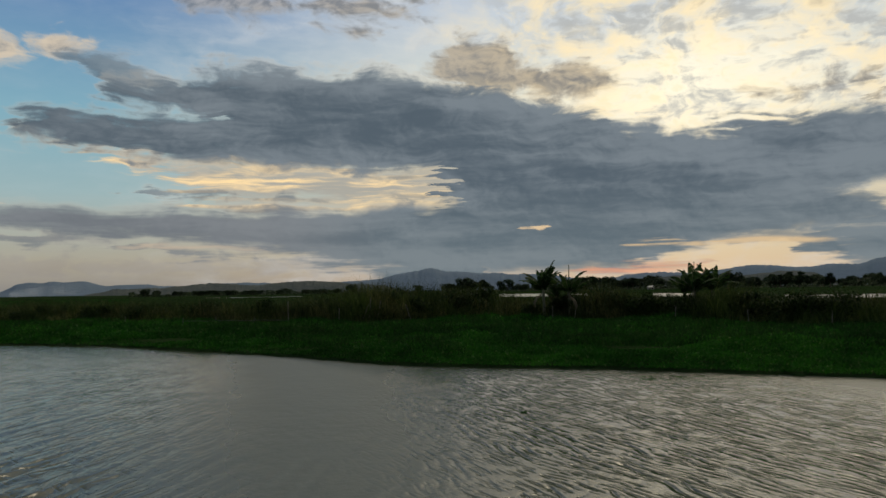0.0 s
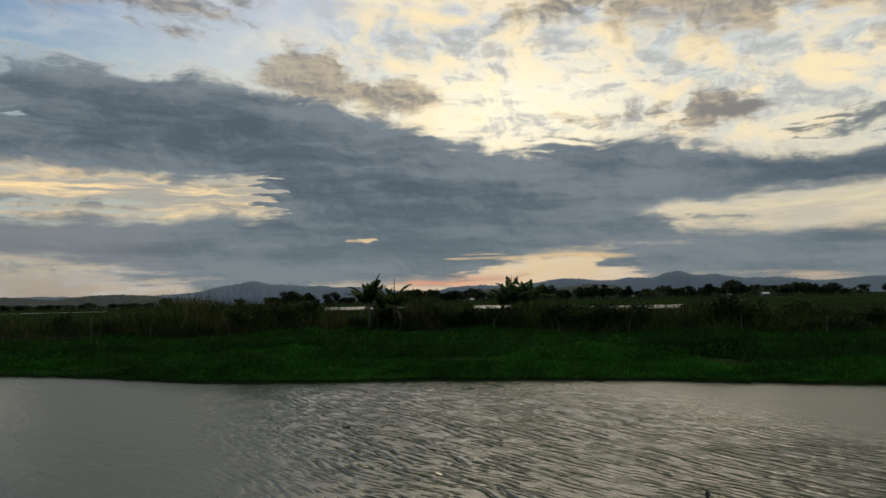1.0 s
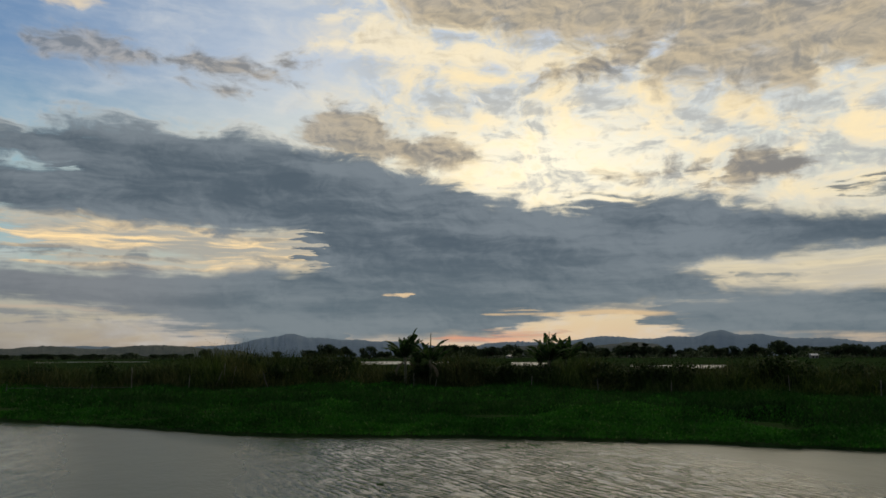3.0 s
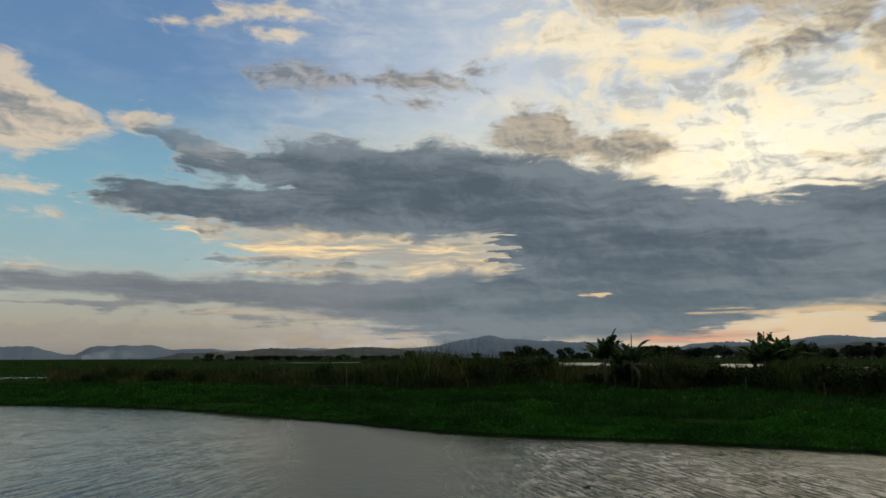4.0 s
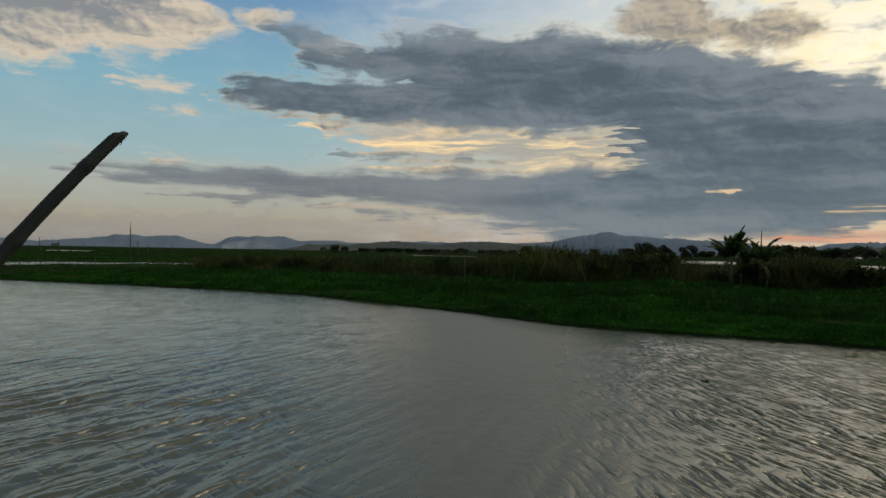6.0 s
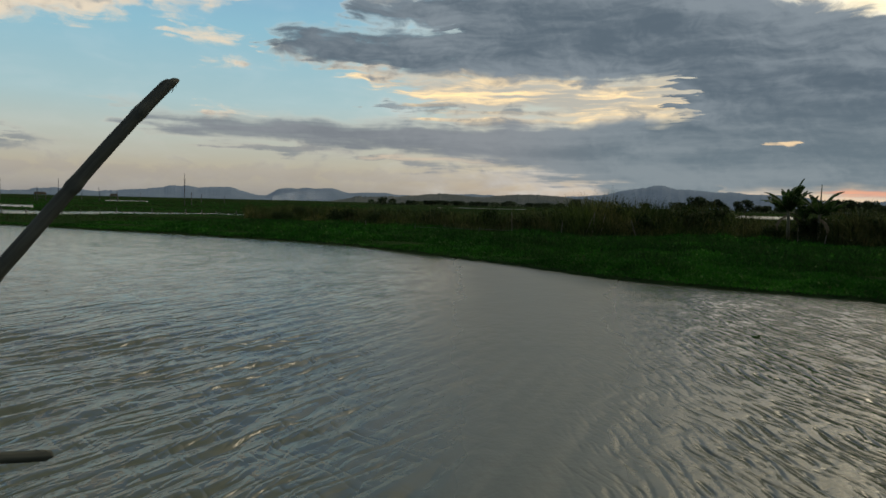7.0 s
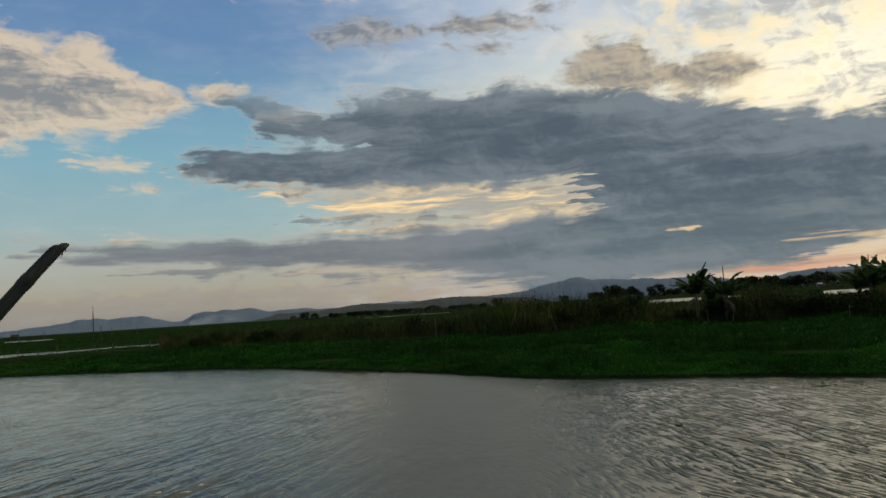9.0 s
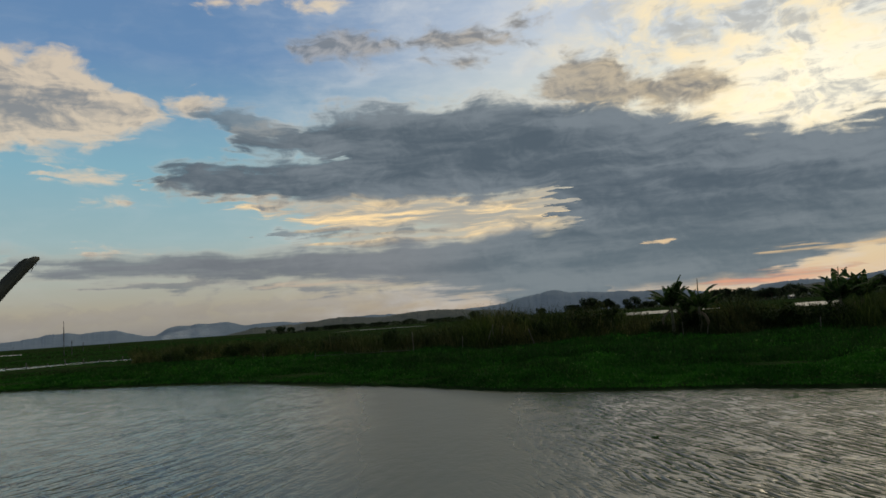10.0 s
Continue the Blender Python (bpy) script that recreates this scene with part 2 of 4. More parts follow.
sky = wmix(wmath("MULTIPLY", wmath("POWER", glow_round(20.0, 15.0, 15.0, 7.0), 1.4), 0.62), sky, (1.25, 1.13, 0.84))
shade = wmath("MULTIPLY", high_where, wstep(ragged(wmath("MULTIPLY", cell, -1.5), (lit, 0.8), (streak, 0.9), (puff, 0.5), (fine, 0.3)), -0.05, 0.34))
sky = wmix(wmath("MULTIPLY", shade, 0.78), sky, (0.44, 0.45, 0.44))
crease = wmath("MULTIPLY", high_where, wstep(ragged(wmath("MULTIPLY", lit, -2.0), (cell, 0.9), (fine, -0.5)), 0.02, 0.40))
sky = wmix(wmath("MULTIPLY", crease, 0.5), sky, (1.02, 0.84, 0.52))

# bright gaps under the long bank
gap = ragged(clouds("gap_a"), (thread, 4.4), (streak, 2.8), (puff, 1.6))
sky = wmix(wmath("MULTIPLY", wstep(gap, -0.9, 1.1), 0.95), sky, wmix(wstep(ragged(thread, (streak, 0.5)), -0.08, 0.18), (0.40, 0.385, 0.34), (1.08, 0.78, 0.40)))
gap = ragged(clouds("gap_b"), (thread, 2.2), (streak, 1.0))
sky = wmix(wmath("MULTIPLY", wstep(gap, -0.2, 0.9), 0.8), sky, wmix(wstep(thread, -0.12, 0.16), (0.54, 0.49, 0.39), (0.74, 0.64, 0.44)))

# cream heaps on the blue side, grey within and below
heap = clouds("heap_a", "heap_b", "heap_c", "heap_d", "heap_e", "heap_f", "heap_g", "heap_h", "heap_i", "heap_j", "heap_k", "edge_low")
hd = ragged(heap, (puff, 3.0), (billow, 1.0), (fine, 1.2))
heap_tone = ragged(wmath("MULTIPLY", heap, 0.20), (lit, 1.5), (streak, 1.5), (billow, 1.6))
heap_col = wmix(wstep(heap_tone, 0.05, 0.85), wmix(sunward, (0.70, 0.58, 0.43), (0.95, 0.83, 0.60)), wmix(sunward, (0.25, 0.25, 0.25), (0.62, 0.54, 0.40)))
sky = wmix(wmath("MULTIPLY", wstep(hd, -0.4, 0.85), 0.88), sky, heap_col)
faint = ragged(wmath("SUBTRACT", 0.95, wmath("ABSOLUTE", wmath("SUBTRACT", el, 2.0))), (puff, 3.6), (streak, 1.6))
sky = wmix(wmath("MULTIPLY", wmath("MULTIPLY", wstep(faint, 0.0, 0.9), wstep(az, 0.0, -14.0)), 0.32), sky, (0.26, 0.24, 0.24))

# browner, thinner cloud in front of the glow
brown = clouds("brown_a", "brown_b", "brown_c", "brown_d", "brown_e", "brown_f", "brown_g", "brown_h")
bd = ragged(brown, (puff, 3.6), (billow, 1.4), (fine, 1.0))
brown_tone = wstep(ragged(lit, (billow, 0.7), (streak, 0.5)), -0.16, 0.18)
sky = wmix(wmath("MULTIPLY", wstep(bd, -0.6, 0.9), 0.86), sky, wmix(brown_tone, wmix(sunward, (0.36, 0.38, 0.42), (0.47, 0.39, 0.28)), wmix(sunward, (0.17, 0.20, 0.24), (0.20, 0.19, 0.18))))
cover = ragged(clouds("cover", "cover_b", "cover_c"), (cell, 5.0), (puff, 2.2), (fine, 0.8))
sky = wmix(wmath("MULTIPLY", wstep(cover, -0.6, 1.8), 0.9), sky, wmix(wstep(ragged(lit, (streak, 0.6)), -0.2, 0.25), (0.54, 0.45, 0.32), (0.25, 0.24, 0.22)))

# the large dark bank and its streamers
dark = clouds("streamer", "upper", "body", "mass", "mass_right", "wedge", "low_right", "low_left")
dark = ragged(dark, (puff, wmath("MULTIPLY_ADD", wstep(el, 4.0, 13.0), 2.2, 0.5)), (billow, 2.4), (thread, 1.5), (fine, 0.5))
dark = wmath("ADD", dark, 0.25)
torn = clouds("scrap_a", "right_scrap", "under_a", "under_b", "mid_a", "mid_b", "mid_c", "low_mid", "rs_a", "rs_b", "rs_c", "low_west")
torn = ragged(wmath("ADD", torn, 0.15), (puff, 2.0), (thread, 2.6), (fine, 1.4))
tone = ragged(wmath("MULTIPLY_ADD", broad, 1.8, 0.5), (streak, 1.9), (billow, 0.9), (lit, 0.7), (puff, 0.4))
core = wmix(wstep(tone, 0.0, 1.0), (0.088, 0.118, 0.147), (0.194, 0.230, 0.260))
core = wmix(wstep(el, 10.0, 2.0), core, wmix(wstep(tone, 0.0, 1.0), (0.120, 0.158, 0.184), (0.196, 0.232, 0.252)))
core = wmix(wmath("MULTIPLY", wmath("MULTIPLY", wstep(el, 8.5, 6.0), wstep(az, -2.0, -16.0)), 0.4), core, (0.24, 0.232, 0.24))
rim = wmix(wstep(el, 7.0, 2.0), wmix(sunward, (0.62, 0.54, 0.43), (0.88, 0.74, 0.49)), (0.40, 0.36, 0.32))
sky = wmix(wmath("MULTIPLY", wstep(torn, -0.30, 0.75), 0.8), sky, wmix(wstep(torn, -0.3, 0.5), rim, core))
sky = wmix(wstep(dark, -0.85, 0.85), sky, wmix(wstep(dark, -0.8, 0.42), rim, core))

# small bright holes and lit edges low in the bank
sky = wmix(wmath("MULTIPLY", wstep(ragged(clouds("hole"), (thread, 0.8), (puff, 0.6)), 0.0, 0.2), 0.8), sky, (0.86, 0.62, 0.36))
low_gap = ragged(clouds("gap_c", "gap_d"), (thread, 2.6), (streak, 0.8))
sky = wmix(wmath("MULTIPLY", wstep(low_gap, 0.12, 0.75), 0.8), sky, wmix(wstep(az, 0.0, 12.0), (0.52, 0.43, 0.33), (0.74, 0.53, 0.30)))
# last red light low under the cloud
red = ragged(clouds("pink"), (thread, 2.0), (streak, 0.9))
sky = wmix(wmath("MULTIPLY", wstep(red, 0.05, 0.8), 0.75), sky, wmix(wstep(thread, -0.1, 0.15), (0.42, 0.25, 0.21), (0.74, 0.33, 0.20)))

# unseen sky: overhead set dim on the left, bright sunward; behind, grey-blue
sky = wmix(wstep(el, 27.0, 38.0), sky, wmix(wstep(high, -0.5, 0.5), wmix(sunward, (0.16, 0.185, 0.175), (0.90, 0.80, 0.68)), wmix(sunward, (0.25, 0.26, 0.23), (1.55, 1.34, 1.02))))
sky = wmix(wstep(wmath("ABSOLUTE", az), 62.0, 105.0), sky, wmix(wstep(high, -0.5, 0.5), (0.16, 0.22, 0.32), (0.26, 0.28, 0.32)))
# strong glow added above the view, unseen, to brighten the sunward water
sky = wmix(wmath("MULTIPLY", wmath("POWER", glow_round(19.0, 42.5, 22.0, 13.0), 1.5), 1.0), sky, (9.0, 7.7, 5.5), "ADD")
bg = wt.nodes.new("ShaderNodeBackground")
wt.links.new(sky, bg.inputs[0])
bg.inputs[1].default_value = 1.0
outw = wt.nodes.new("ShaderNodeOutputWorld")
wt.links.new(bg.outputs[0], outw.inputs[0])
world.cycles.sampling_method = "MANUAL"
world.cycles.sample_map_resolution = 512

sun = new("sun", bpy.data.lights.new("sun", "SUN"))
sun.data.energy, sun.data.angle, sun.data.color = 0.13, radians(38), (1.0, 0.86, 0.64)
sa, se = radians(SUN_AZ), radians(SUN_EL)
sun.matrix_world = look((math.sin(sa) * math.cos(se) * 50, math.cos(sa) * math.cos(se) * 50, math.sin(se) * 50), (0, 0, 0))


# ---------- materials ----------
def material(name):
    m = bpy.data.materials.new(name)
    m.use_nodes = True
    t = m.node_tree
    return m, t, t.nodes["Principled BSDF"]


def add_noise(t, scale, detail=4.0, rough=0.6, stretch=None):
    n = t.nodes.new("ShaderNodeTexNoise")
    n.inputs["Scale"].default_value, n.inputs["Detail"].default_value, n.inputs["Roughness"].default_value = scale, detail, rough
    c = t.nodes.new("ShaderNodeTexCoord")
    src = c.outputs["Object"]
    if stretch:
        mp = t.nodes.new("ShaderNodeMapping")
        mp.inputs["Scale"].default_value = stretch
        t.links.new(src, mp.inputs[0])
        src = mp.outputs[0]
    t.links.new(src, n.inputs["Vector"])
    return n.outputs[0]


def ramp(t, src, stops):
    n = t.nodes.new("ShaderNodeValToRGB")
    e = n.color_ramp.elements
    while len(e) < len(stops):
        e.new(0.5)
    for x, (p, col) in zip(e, stops):
        x.position, x.color = p, (*col, 1)
    t.links.new(src, n.inputs[0])
    return n.outputs[0]


def blend(t, f, a, b, kind="MIX"):
    n = t.nodes.new("ShaderNodeMix")
    n.data_type, n.blend_type = "RGBA", kind
    for sock, v in ((n.inputs[0], f), (n.inputs[6], a), (n.inputs[7], b)):
        if isinstance(v, tuple):
            sock.default_value = (*v, 1)
        elif isinstance(v, (int, float)):
            sock.default_value = v
        else:
            t.links.new(v, sock)
    return n.outputs[2]


def relief(t, p, src, strength, distance):
    b = t.nodes.new("ShaderNodeBump")
    b.inputs["Strength"].default_value, b.inputs["Distance"].default_value = strength, distance
    t.links.new(src, b.inputs["Height"])
    t.links.new(b.outputs[0], p.inputs["Normal"])


def surface(name, lo, hi, scale, rough=0.8, bump=0.3, dist=0.02, stretch=None, fine_scale=None):
    """Two colours mingled at two sizes of noise, with relief."""
    m, t, p = material(name)
    a, b = add_noise(t, scale, 5.0, 0.6, stretch), add_noise(t, fine_scale or scale * 9, 4.0, 0.6, stretch)
    col = blend(t, 0.5, ramp(t, a, [(0.3, lo), (0.7, hi)]), ramp(t, b, [(0.3, lo), (0.7, hi)]))
    t.links.new(col, p.inputs["Base Color"])
    p.inputs["Roughness"].default_value = rough
    p.inputs["Specular IOR Level"].default_value = 0.0 if rough > 0.92 else (0.1 if rough > 0.75 else 0.4)
    relief(t, p, b, bump, dist)
    return m


def foliage(name, dark, mid, light, patch=0.15, through_light=0.35, pale=None, second=None):
    """Leaves: each leaf its own tone, in larger patches; some light comes through them."""
    m, t, p = material(name)
    g = t.nodes.new("ShaderNodeNewGeometry")
    col = ramp(t, g.outputs["Random Per Island"], [(0.0, dark), (0.55, mid), (0.975, light), (0.985, pale)] if pale else [(0.0, dark), (0.55, mid), (1.0, light)])
    tone = ramp(t, add_noise(t, patch, 4.0, 0.6), [(0.28, (0.22, 0.27, 0.25)), (0.5, (0.70, 0.74, 0.67)), (0.72, (1.35, 1.28, 1.0))])
    clump = ramp(t, add_noise(t, patch * 7.0, 3.0, 0.55), [(0.34, (0.5, 0.55, 0.5)), (0.66, (1.3, 1.25, 1.2))])
    col = blend(t, 1.0, blend(t, 1.0, col, tone, "MULTIPLY"), clump, "MULTIPLY")
    if second:
        where = ramp(t, add_noise(t, patch * 2.6, 3.0, 0.5), [(0.44, (0, 0, 0)), (0.56, (1, 1, 1))])
        col = blend(t, where, col, blend(t, 1.0, col, second, "MULTIPLY"))
    t.links.new(col, p.inputs["Base Color"])
    p.inputs["Roughness"].default_value = 0.7
    p.inputs["Specular IOR Level"].default_value = 0.06
    tr = t.nodes.new("ShaderNodeBsdfTranslucent")
    t.links.new(col, tr.inputs[0])
    mx = t.nodes.new("ShaderNodeMixShader")
    mx.inputs[0].default_value = through_light
    t.links.new(p.outputs[0], mx.inputs[1])
    t.links.new(tr.outputs[0], mx.inputs[2])
    t.links.new(mx.outputs[0], t.nodes["Material Output"].inputs[0])
    return m


def water_material():
    """Murky water with crisp short wind waves, steeper on the sunward side, and fine chop."""
    m, t, p = material("river_water")
    a = add_noise(t, 0.05, 4.0, 0.6)
    t.links.new(ramp(t, a, [(0.3, (0.052, 0.063, 0.045)), (0.7, (0.063, 0.074, 0.053))]), p.inputs["Base Color"])
    p.inputs["IOR"].default_value = 1.333
    p.inputs["Roughness"].default_value = 0.10
    coord = t.nodes.new("ShaderNodeTexCoord").outputs["Object"]
    split = t.nodes.new("ShaderNodeSeparateXYZ")
    t.links.new(coord, split.inputs[0])

    def calc(op, x, y=0.0, z=0.0):
        n = t.nodes.new("ShaderNodeMath")
        n.operation = op
        for sock, v in zip(n.inputs, (x, y, z)):
            if isinstance(v, (int, float)):
                sock.default_value = v
            else:
                t.links.new(v, sock)
        return n.outputs[0]

    def smooth(v, lo, hi):
        n = t.nodes.new("ShaderNodeMapRange")
        n.interpolation_type = "SMOOTHSTEP"
        t.links.new(v, n.inputs["Value"])
        n.inputs["From Min"].default_value, n.inputs["From Max"].default_value = lo, hi
        return n.outputs["Result"]

    # the rough water lies past a slick that runs out from the near bank
    edge = calc("MULTIPLY_ADD", add_noise(t, 0.25, 3.0, 0.6), 2.4, calc("MULTIPLY_ADD", split.outputs[1], 0.10, split.outputs[0]))
    right = calc("MULTIPLY", smooth(edge, 0.3, 4.4), calc("SUBTRACT", 1.0, smooth(edge, 9.5, 13.5)))
    inner = calc("MULTIPLY_ADD", add_noise(t, 0.25, 3.0, 0.6), 2.0, calc("MULTIPLY_ADD", split.outputs[1], 0.30, split.outputs[0]))
    left = smooth(inner, 2.0, -1.2)
    t.links.new(calc("MULTIPLY_ADD", calc("MAXIMUM", right, left), -0.28, 0.34), p.inputs["Roughness"])
    total = None
    for deg, wl, steep, where, length in ((24, 0.15, 0.22, right, 1.7), (15, 0.20, 0.19, right, 1.5), (34, 0.115, 0.15, right, 1.9), (-30, 0.22, 0.03, right, 2.6), (-8, 0.20, 0.07, left, 1.4), (-20, 0.15, 0.06, left, 1.4), (5, 0.115, 0.05, left, 1.4), (62, 0.14, 0.03, left, 1.2)):
        kx, ky = math.cos(radians(deg)), math.sin(radians(deg))
        bend = add_noise(t, 0.55, 2.0, 0.5, (1.0, 1.0, 1.0 + deg * 0.01))
        d = calc("MULTIPLY_ADD", split.outputs[0], kx / wl, calc("MULTIPLY_ADD", split.outputs[1], ky / wl, calc("MULTIPLY", bend, 0.55 / wl)))
        ph = calc("SUBTRACT", calc("FRACT", d), 0.5)
        crest = calc("EXPONENT", calc("MULTIPLY", calc("MULTIPLY", ph, ph), -34.0))
        mp = t.nodes.new("ShaderNodeMapping")
        mp.inputs["Location"].default_value[2] = deg * 0.37
        mp.inputs["Scale"].default_value = (1.0 / wl * 0.55, 1.0 / wl * 0.16 * length, 1.0)
        rot = t.nodes.new("ShaderNodeVectorRotate")
        rot.rotation_type = "Z_AXIS"
        rot.inputs["Angle"].default_value = -radians(deg)
        t.links.new(coord, rot.inputs["Vector"])
        t.links.new(rot.outputs[0], mp.inputs[0])
        broken = t.nodes.new("ShaderNodeTexNoise")
        broken.inputs["Scale"].default_value, broken.inputs["Detail"].default_value = 1.0, 2.0
        t.links.new(mp.outputs[0], broken.inputs["Vector"])
        amount = calc("MULTIPLY", smooth(broken.outputs[0], 0.44, 0.64), where)
        h = calc("MULTIPLY", calc("MULTIPLY", crest, amount), -wl * steep)
        total = h if total is None else calc("ADD", total, h)
    chop = add_noise(t, 4.6, 3.0, 0.6, (1.3, 0.8, 1.0))
    gust = calc("MULTIPLY_ADD", smooth(add_noise(t, 0.11, 3.0, 0.5), 0.35, 0.65), 0.016, 0.005)
    total = calc("MULTIPLY_ADD", chop, gust, total)
    total = calc("MULTIPLY_ADD", add_noise(t, 0.95, 2.0, 0.5, (1.3, 0.8, 1.0)), 0.022, total)
    # bump halved towards the far bank, so grazing reflections don't darken there
    total = calc("MULTIPLY", total, calc("MULTIPLY_ADD", smooth(split.outputs[1], 9.0, 24.0), -0.5, 1.0))
    relief(t, p, total, 1.0, 1.0)
    return m


M_WATER = water_material()
M_SOIL = surface("damp_green_earth", (0.010, 0.022, 0.008), (0.022, 0.040, 0.013), 0.12, 0.95, 0.6, 0.1)
M_MAT = foliage("floating_weed", (0.015, 0.078, 0.008), (0.021, 0.106, 0.011), (0.032, 0.142, 0.015), 0.13, 0.35, (0.10, 0.19, 0.06))
M_REED = foliage("tall_grass", (0.030, 0.042, 0.015), (0.066, 0.080, 0.028), (0.135, 0.130, 0.060), 0.14, 0.35, None, (0.62, 0.88, 0.62))
M_MARSH = foliage("marsh_grass", (0.012, 0.040, 0.010), (0.022, 0.062, 0.015), (0.042, 0.092, 0.024), 0.16, 0.3, None, (0.7, 0.8, 0.7))
M_FIELD = foliage("field_grass", (0.020, 0.034, 0.011), (0.032, 0.052, 0.016), (0.055, 0.074, 0.027), 0.02, 0.25)
M_SHRUB = foliage("shrub_leaves", (0.012, 0.028, 0.009), (0.024, 0.048, 0.014), (0.048, 0.074, 0.022), 0.3, 0.3)
M_TREE = foliage("tree_leaves", (0.032, 0.052, 0.034), (0.052, 0.078, 0.046), (0.078, 0.108, 0.060), 0.05, 0.3)
M_BANANA = foliage("banana_leaf", (0.026, 0.058, 0.020), (0.045, 0.092, 0.03), (0.075, 0.125, 0.045), 0.8, 0.3)
M_DRYLEAF = surface("dry_banana_leaf", (0.06, 0.05, 0.03), (0.12, 0.10, 0.06), 6.0)
M_BARK = surface("bark", (0.05, 0.04, 0.03), (0.12, 0.10, 0.08), 3.0, 0.9, 0.6, 0.02, (1, 1, 0.2))
M_STEM = surface("banana_stem", (0.07, 0.08, 0.04), (0.17, 0.15, 0.09), 4.0, 0.7, 0.4, 0.01, (1, 1, 0.25))
M_PALE = surface("weathered_pale_pole", (0.09, 0.085, 0.07), (0.19, 0.175, 0.145), 5.0, 0.85, 0.5, 0.01, (1, 1, 0.15))
M_POLE = surface("grey_wood_pole", (0.05, 0.05, 0.048), (0.11, 0.105, 0.10), 5.0, 0.85, 0.5, 0.01, (1, 1, 0.15))
M_BAMBOO = surface("weathered_bamboo", (0.012, 0.015, 0.012), (0.070, 0.078, 0.062), 7.0, 0.7, 0.7, 0.006, (1.0, 1.0, 0.08), 42.0)
M_BAMBOO.node_tree.nodes["Principled BSDF"].inputs["Specular IOR Level"].default_value = 0.12
M_INSIDE = surface("bamboo_hollow", (0.012, 0.010, 0.008), (0.03, 0.025, 0.02), 20.0)
M_LASH = surface("lashing_cord", (0.03, 0.03, 0.03), (0.09, 0.08, 0.07), 60.0)
# green far hills; the aerial haze is put into this blue-grey base colour
M_HILL = surface("hazed_wooded_hill", (0.118, 0.160, 0.208), (0.155, 0.200, 0.250), 0.006, 1.0, 0.35, 5.0, None, 0.03)
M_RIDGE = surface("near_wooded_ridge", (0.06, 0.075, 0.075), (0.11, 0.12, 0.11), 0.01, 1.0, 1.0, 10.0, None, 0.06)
M_WALL = surface("limewashed_wall", (0.14, 0.14, 0.13), (0.24, 0.24, 0.22), 0.8, 0.9, 0.2)
M_ROOF = surface("grey_sheet_roof", (0.28, 0.29, 0.31), (0.45, 0.46, 0.48), 0.6, 0.5, 0.2)
M_THATCH = surface("thatch", (0.05, 0.045, 0.035), (0.11, 0.095, 0.07), 3.0, 0.95, 0.7, 0.05)


# ---------- mesh helpers ----------
rng = np.random.default_rng(7)


def raw_mesh(name, v, f, mat, smooth=False):
    v, f = np.ascontiguousarray(v, dtype=np.float32), np.ascontiguousarray(f, dtype=np.int32)
    me = bpy.data.meshes.new(name)
    me.vertices.add(len(v))
    me.vertices.foreach_set("co", v.ravel())
    me.loops.add(f.size)
    me.loops.foreach_set("vertex_index", f.ravel())
    me.polygons.add(len(f))
    me.polygons.foreach_set("loop_start", np.arange(0, f.size, f.shape[1], dtype=np.int32))
    if smooth:
        me.polygons.foreach_set("use_smooth", np.ones(len(f), dtype=bool))
    me.update(calc_edges=True)
    me.validate()
    me.materials.append(mat)
    return me


def part(name, bm, mat, parent, label="", smooth=True):
    me = bpy.data.meshes.new(name)
    bm.to_mesh(me)
    bm.free()
    me.materials.append(mat)
    if smooth:
        me.polygons.foreach_set("use_smooth", np.ones(len(me.polygons), dtype=bool))
    ob = new(name, me)
    ob.parent = parent
    return tagged(ob, label)


def part_raw(name, v, f, mat, parent, label="", smooth=False):
    ob = new(name, raw_mesh(name, v, f, mat, smooth))
    ob.parent = parent
    return tagged(ob, label)


def tube(points, radii, sides=10, bm=None, cap=True):
    """A round stick along points."""
    bm = bm or bmesh.new()
    rings = []
    for i, p in enumerate(points):
        p = Vector(p)
        d = (Vector(points[min(i + 1, len(points) - 1)]) - Vector(points[max(i - 1, 0)])).normalized()
        q = d.to_track_quat("Z", "Y")
        rings.append([bm.verts.new(p + q @ Vector((math.cos(a) * radii[i], math.sin(a) * radii[i], 0))) for a in [2 * math.pi * k / sides for k in range(sides)]])
    for r0, r1 in zip(rings, rings[1:]):
        for k in range(sides):
            bm.faces.new((r0[k], r0[(k + 1) % sides], r1[(k + 1) % sides], r1[k]))
    if cap:
        bm.faces.new(rings[0][::-1])
        bm.faces.new(rings[-1])
    return bm


def wob(x, y, scale, seed=0):
    """Smooth wandering values between about -1 and 1."""
    r = np.random.default_rng(100 + seed)
    out = np.zeros(np.shape(x))
    for k in range(7):
        a, s, ph = r.uniform(0, 2 * np.pi), scale * r.uniform(0.6, 2.2), r.uniform(0, 6.28)
        out = out + np.sin((np.cos(a) * x + np.sin(a) * y) * s * 2 * np.pi + ph)
    return out / 4.0


# ---------- plan of the land ----------
def shore(x):
    """The far bank's water line."""
    return np.interp(x, [-75, -46, -25, -15.5, -7.4, -2.5, 1.2, 5, 10.8, 16, 40], [47, 38.6, 36, 33, 27.3, 23.5, 21.8, 20.7, 18.1, 14.2, -6]) + 0.35 * wob(x, x * 0, 0.12, 1) + 0.14 * wob(x, x * 0, 0.6, 2)


def reed_front(x):
    """Where the floating weed ends and the tall grass begins."""
    return np.interp(x, [-43, -24, -14.5, -5, 6.5, 12, 19.5, 27.5, 48], [65, 52.5, 49.5, 46.5, 46.5, 43, 35.6, 28.5, 8]) + 0.8 * wob(x, x * 0, 0.05, 3)


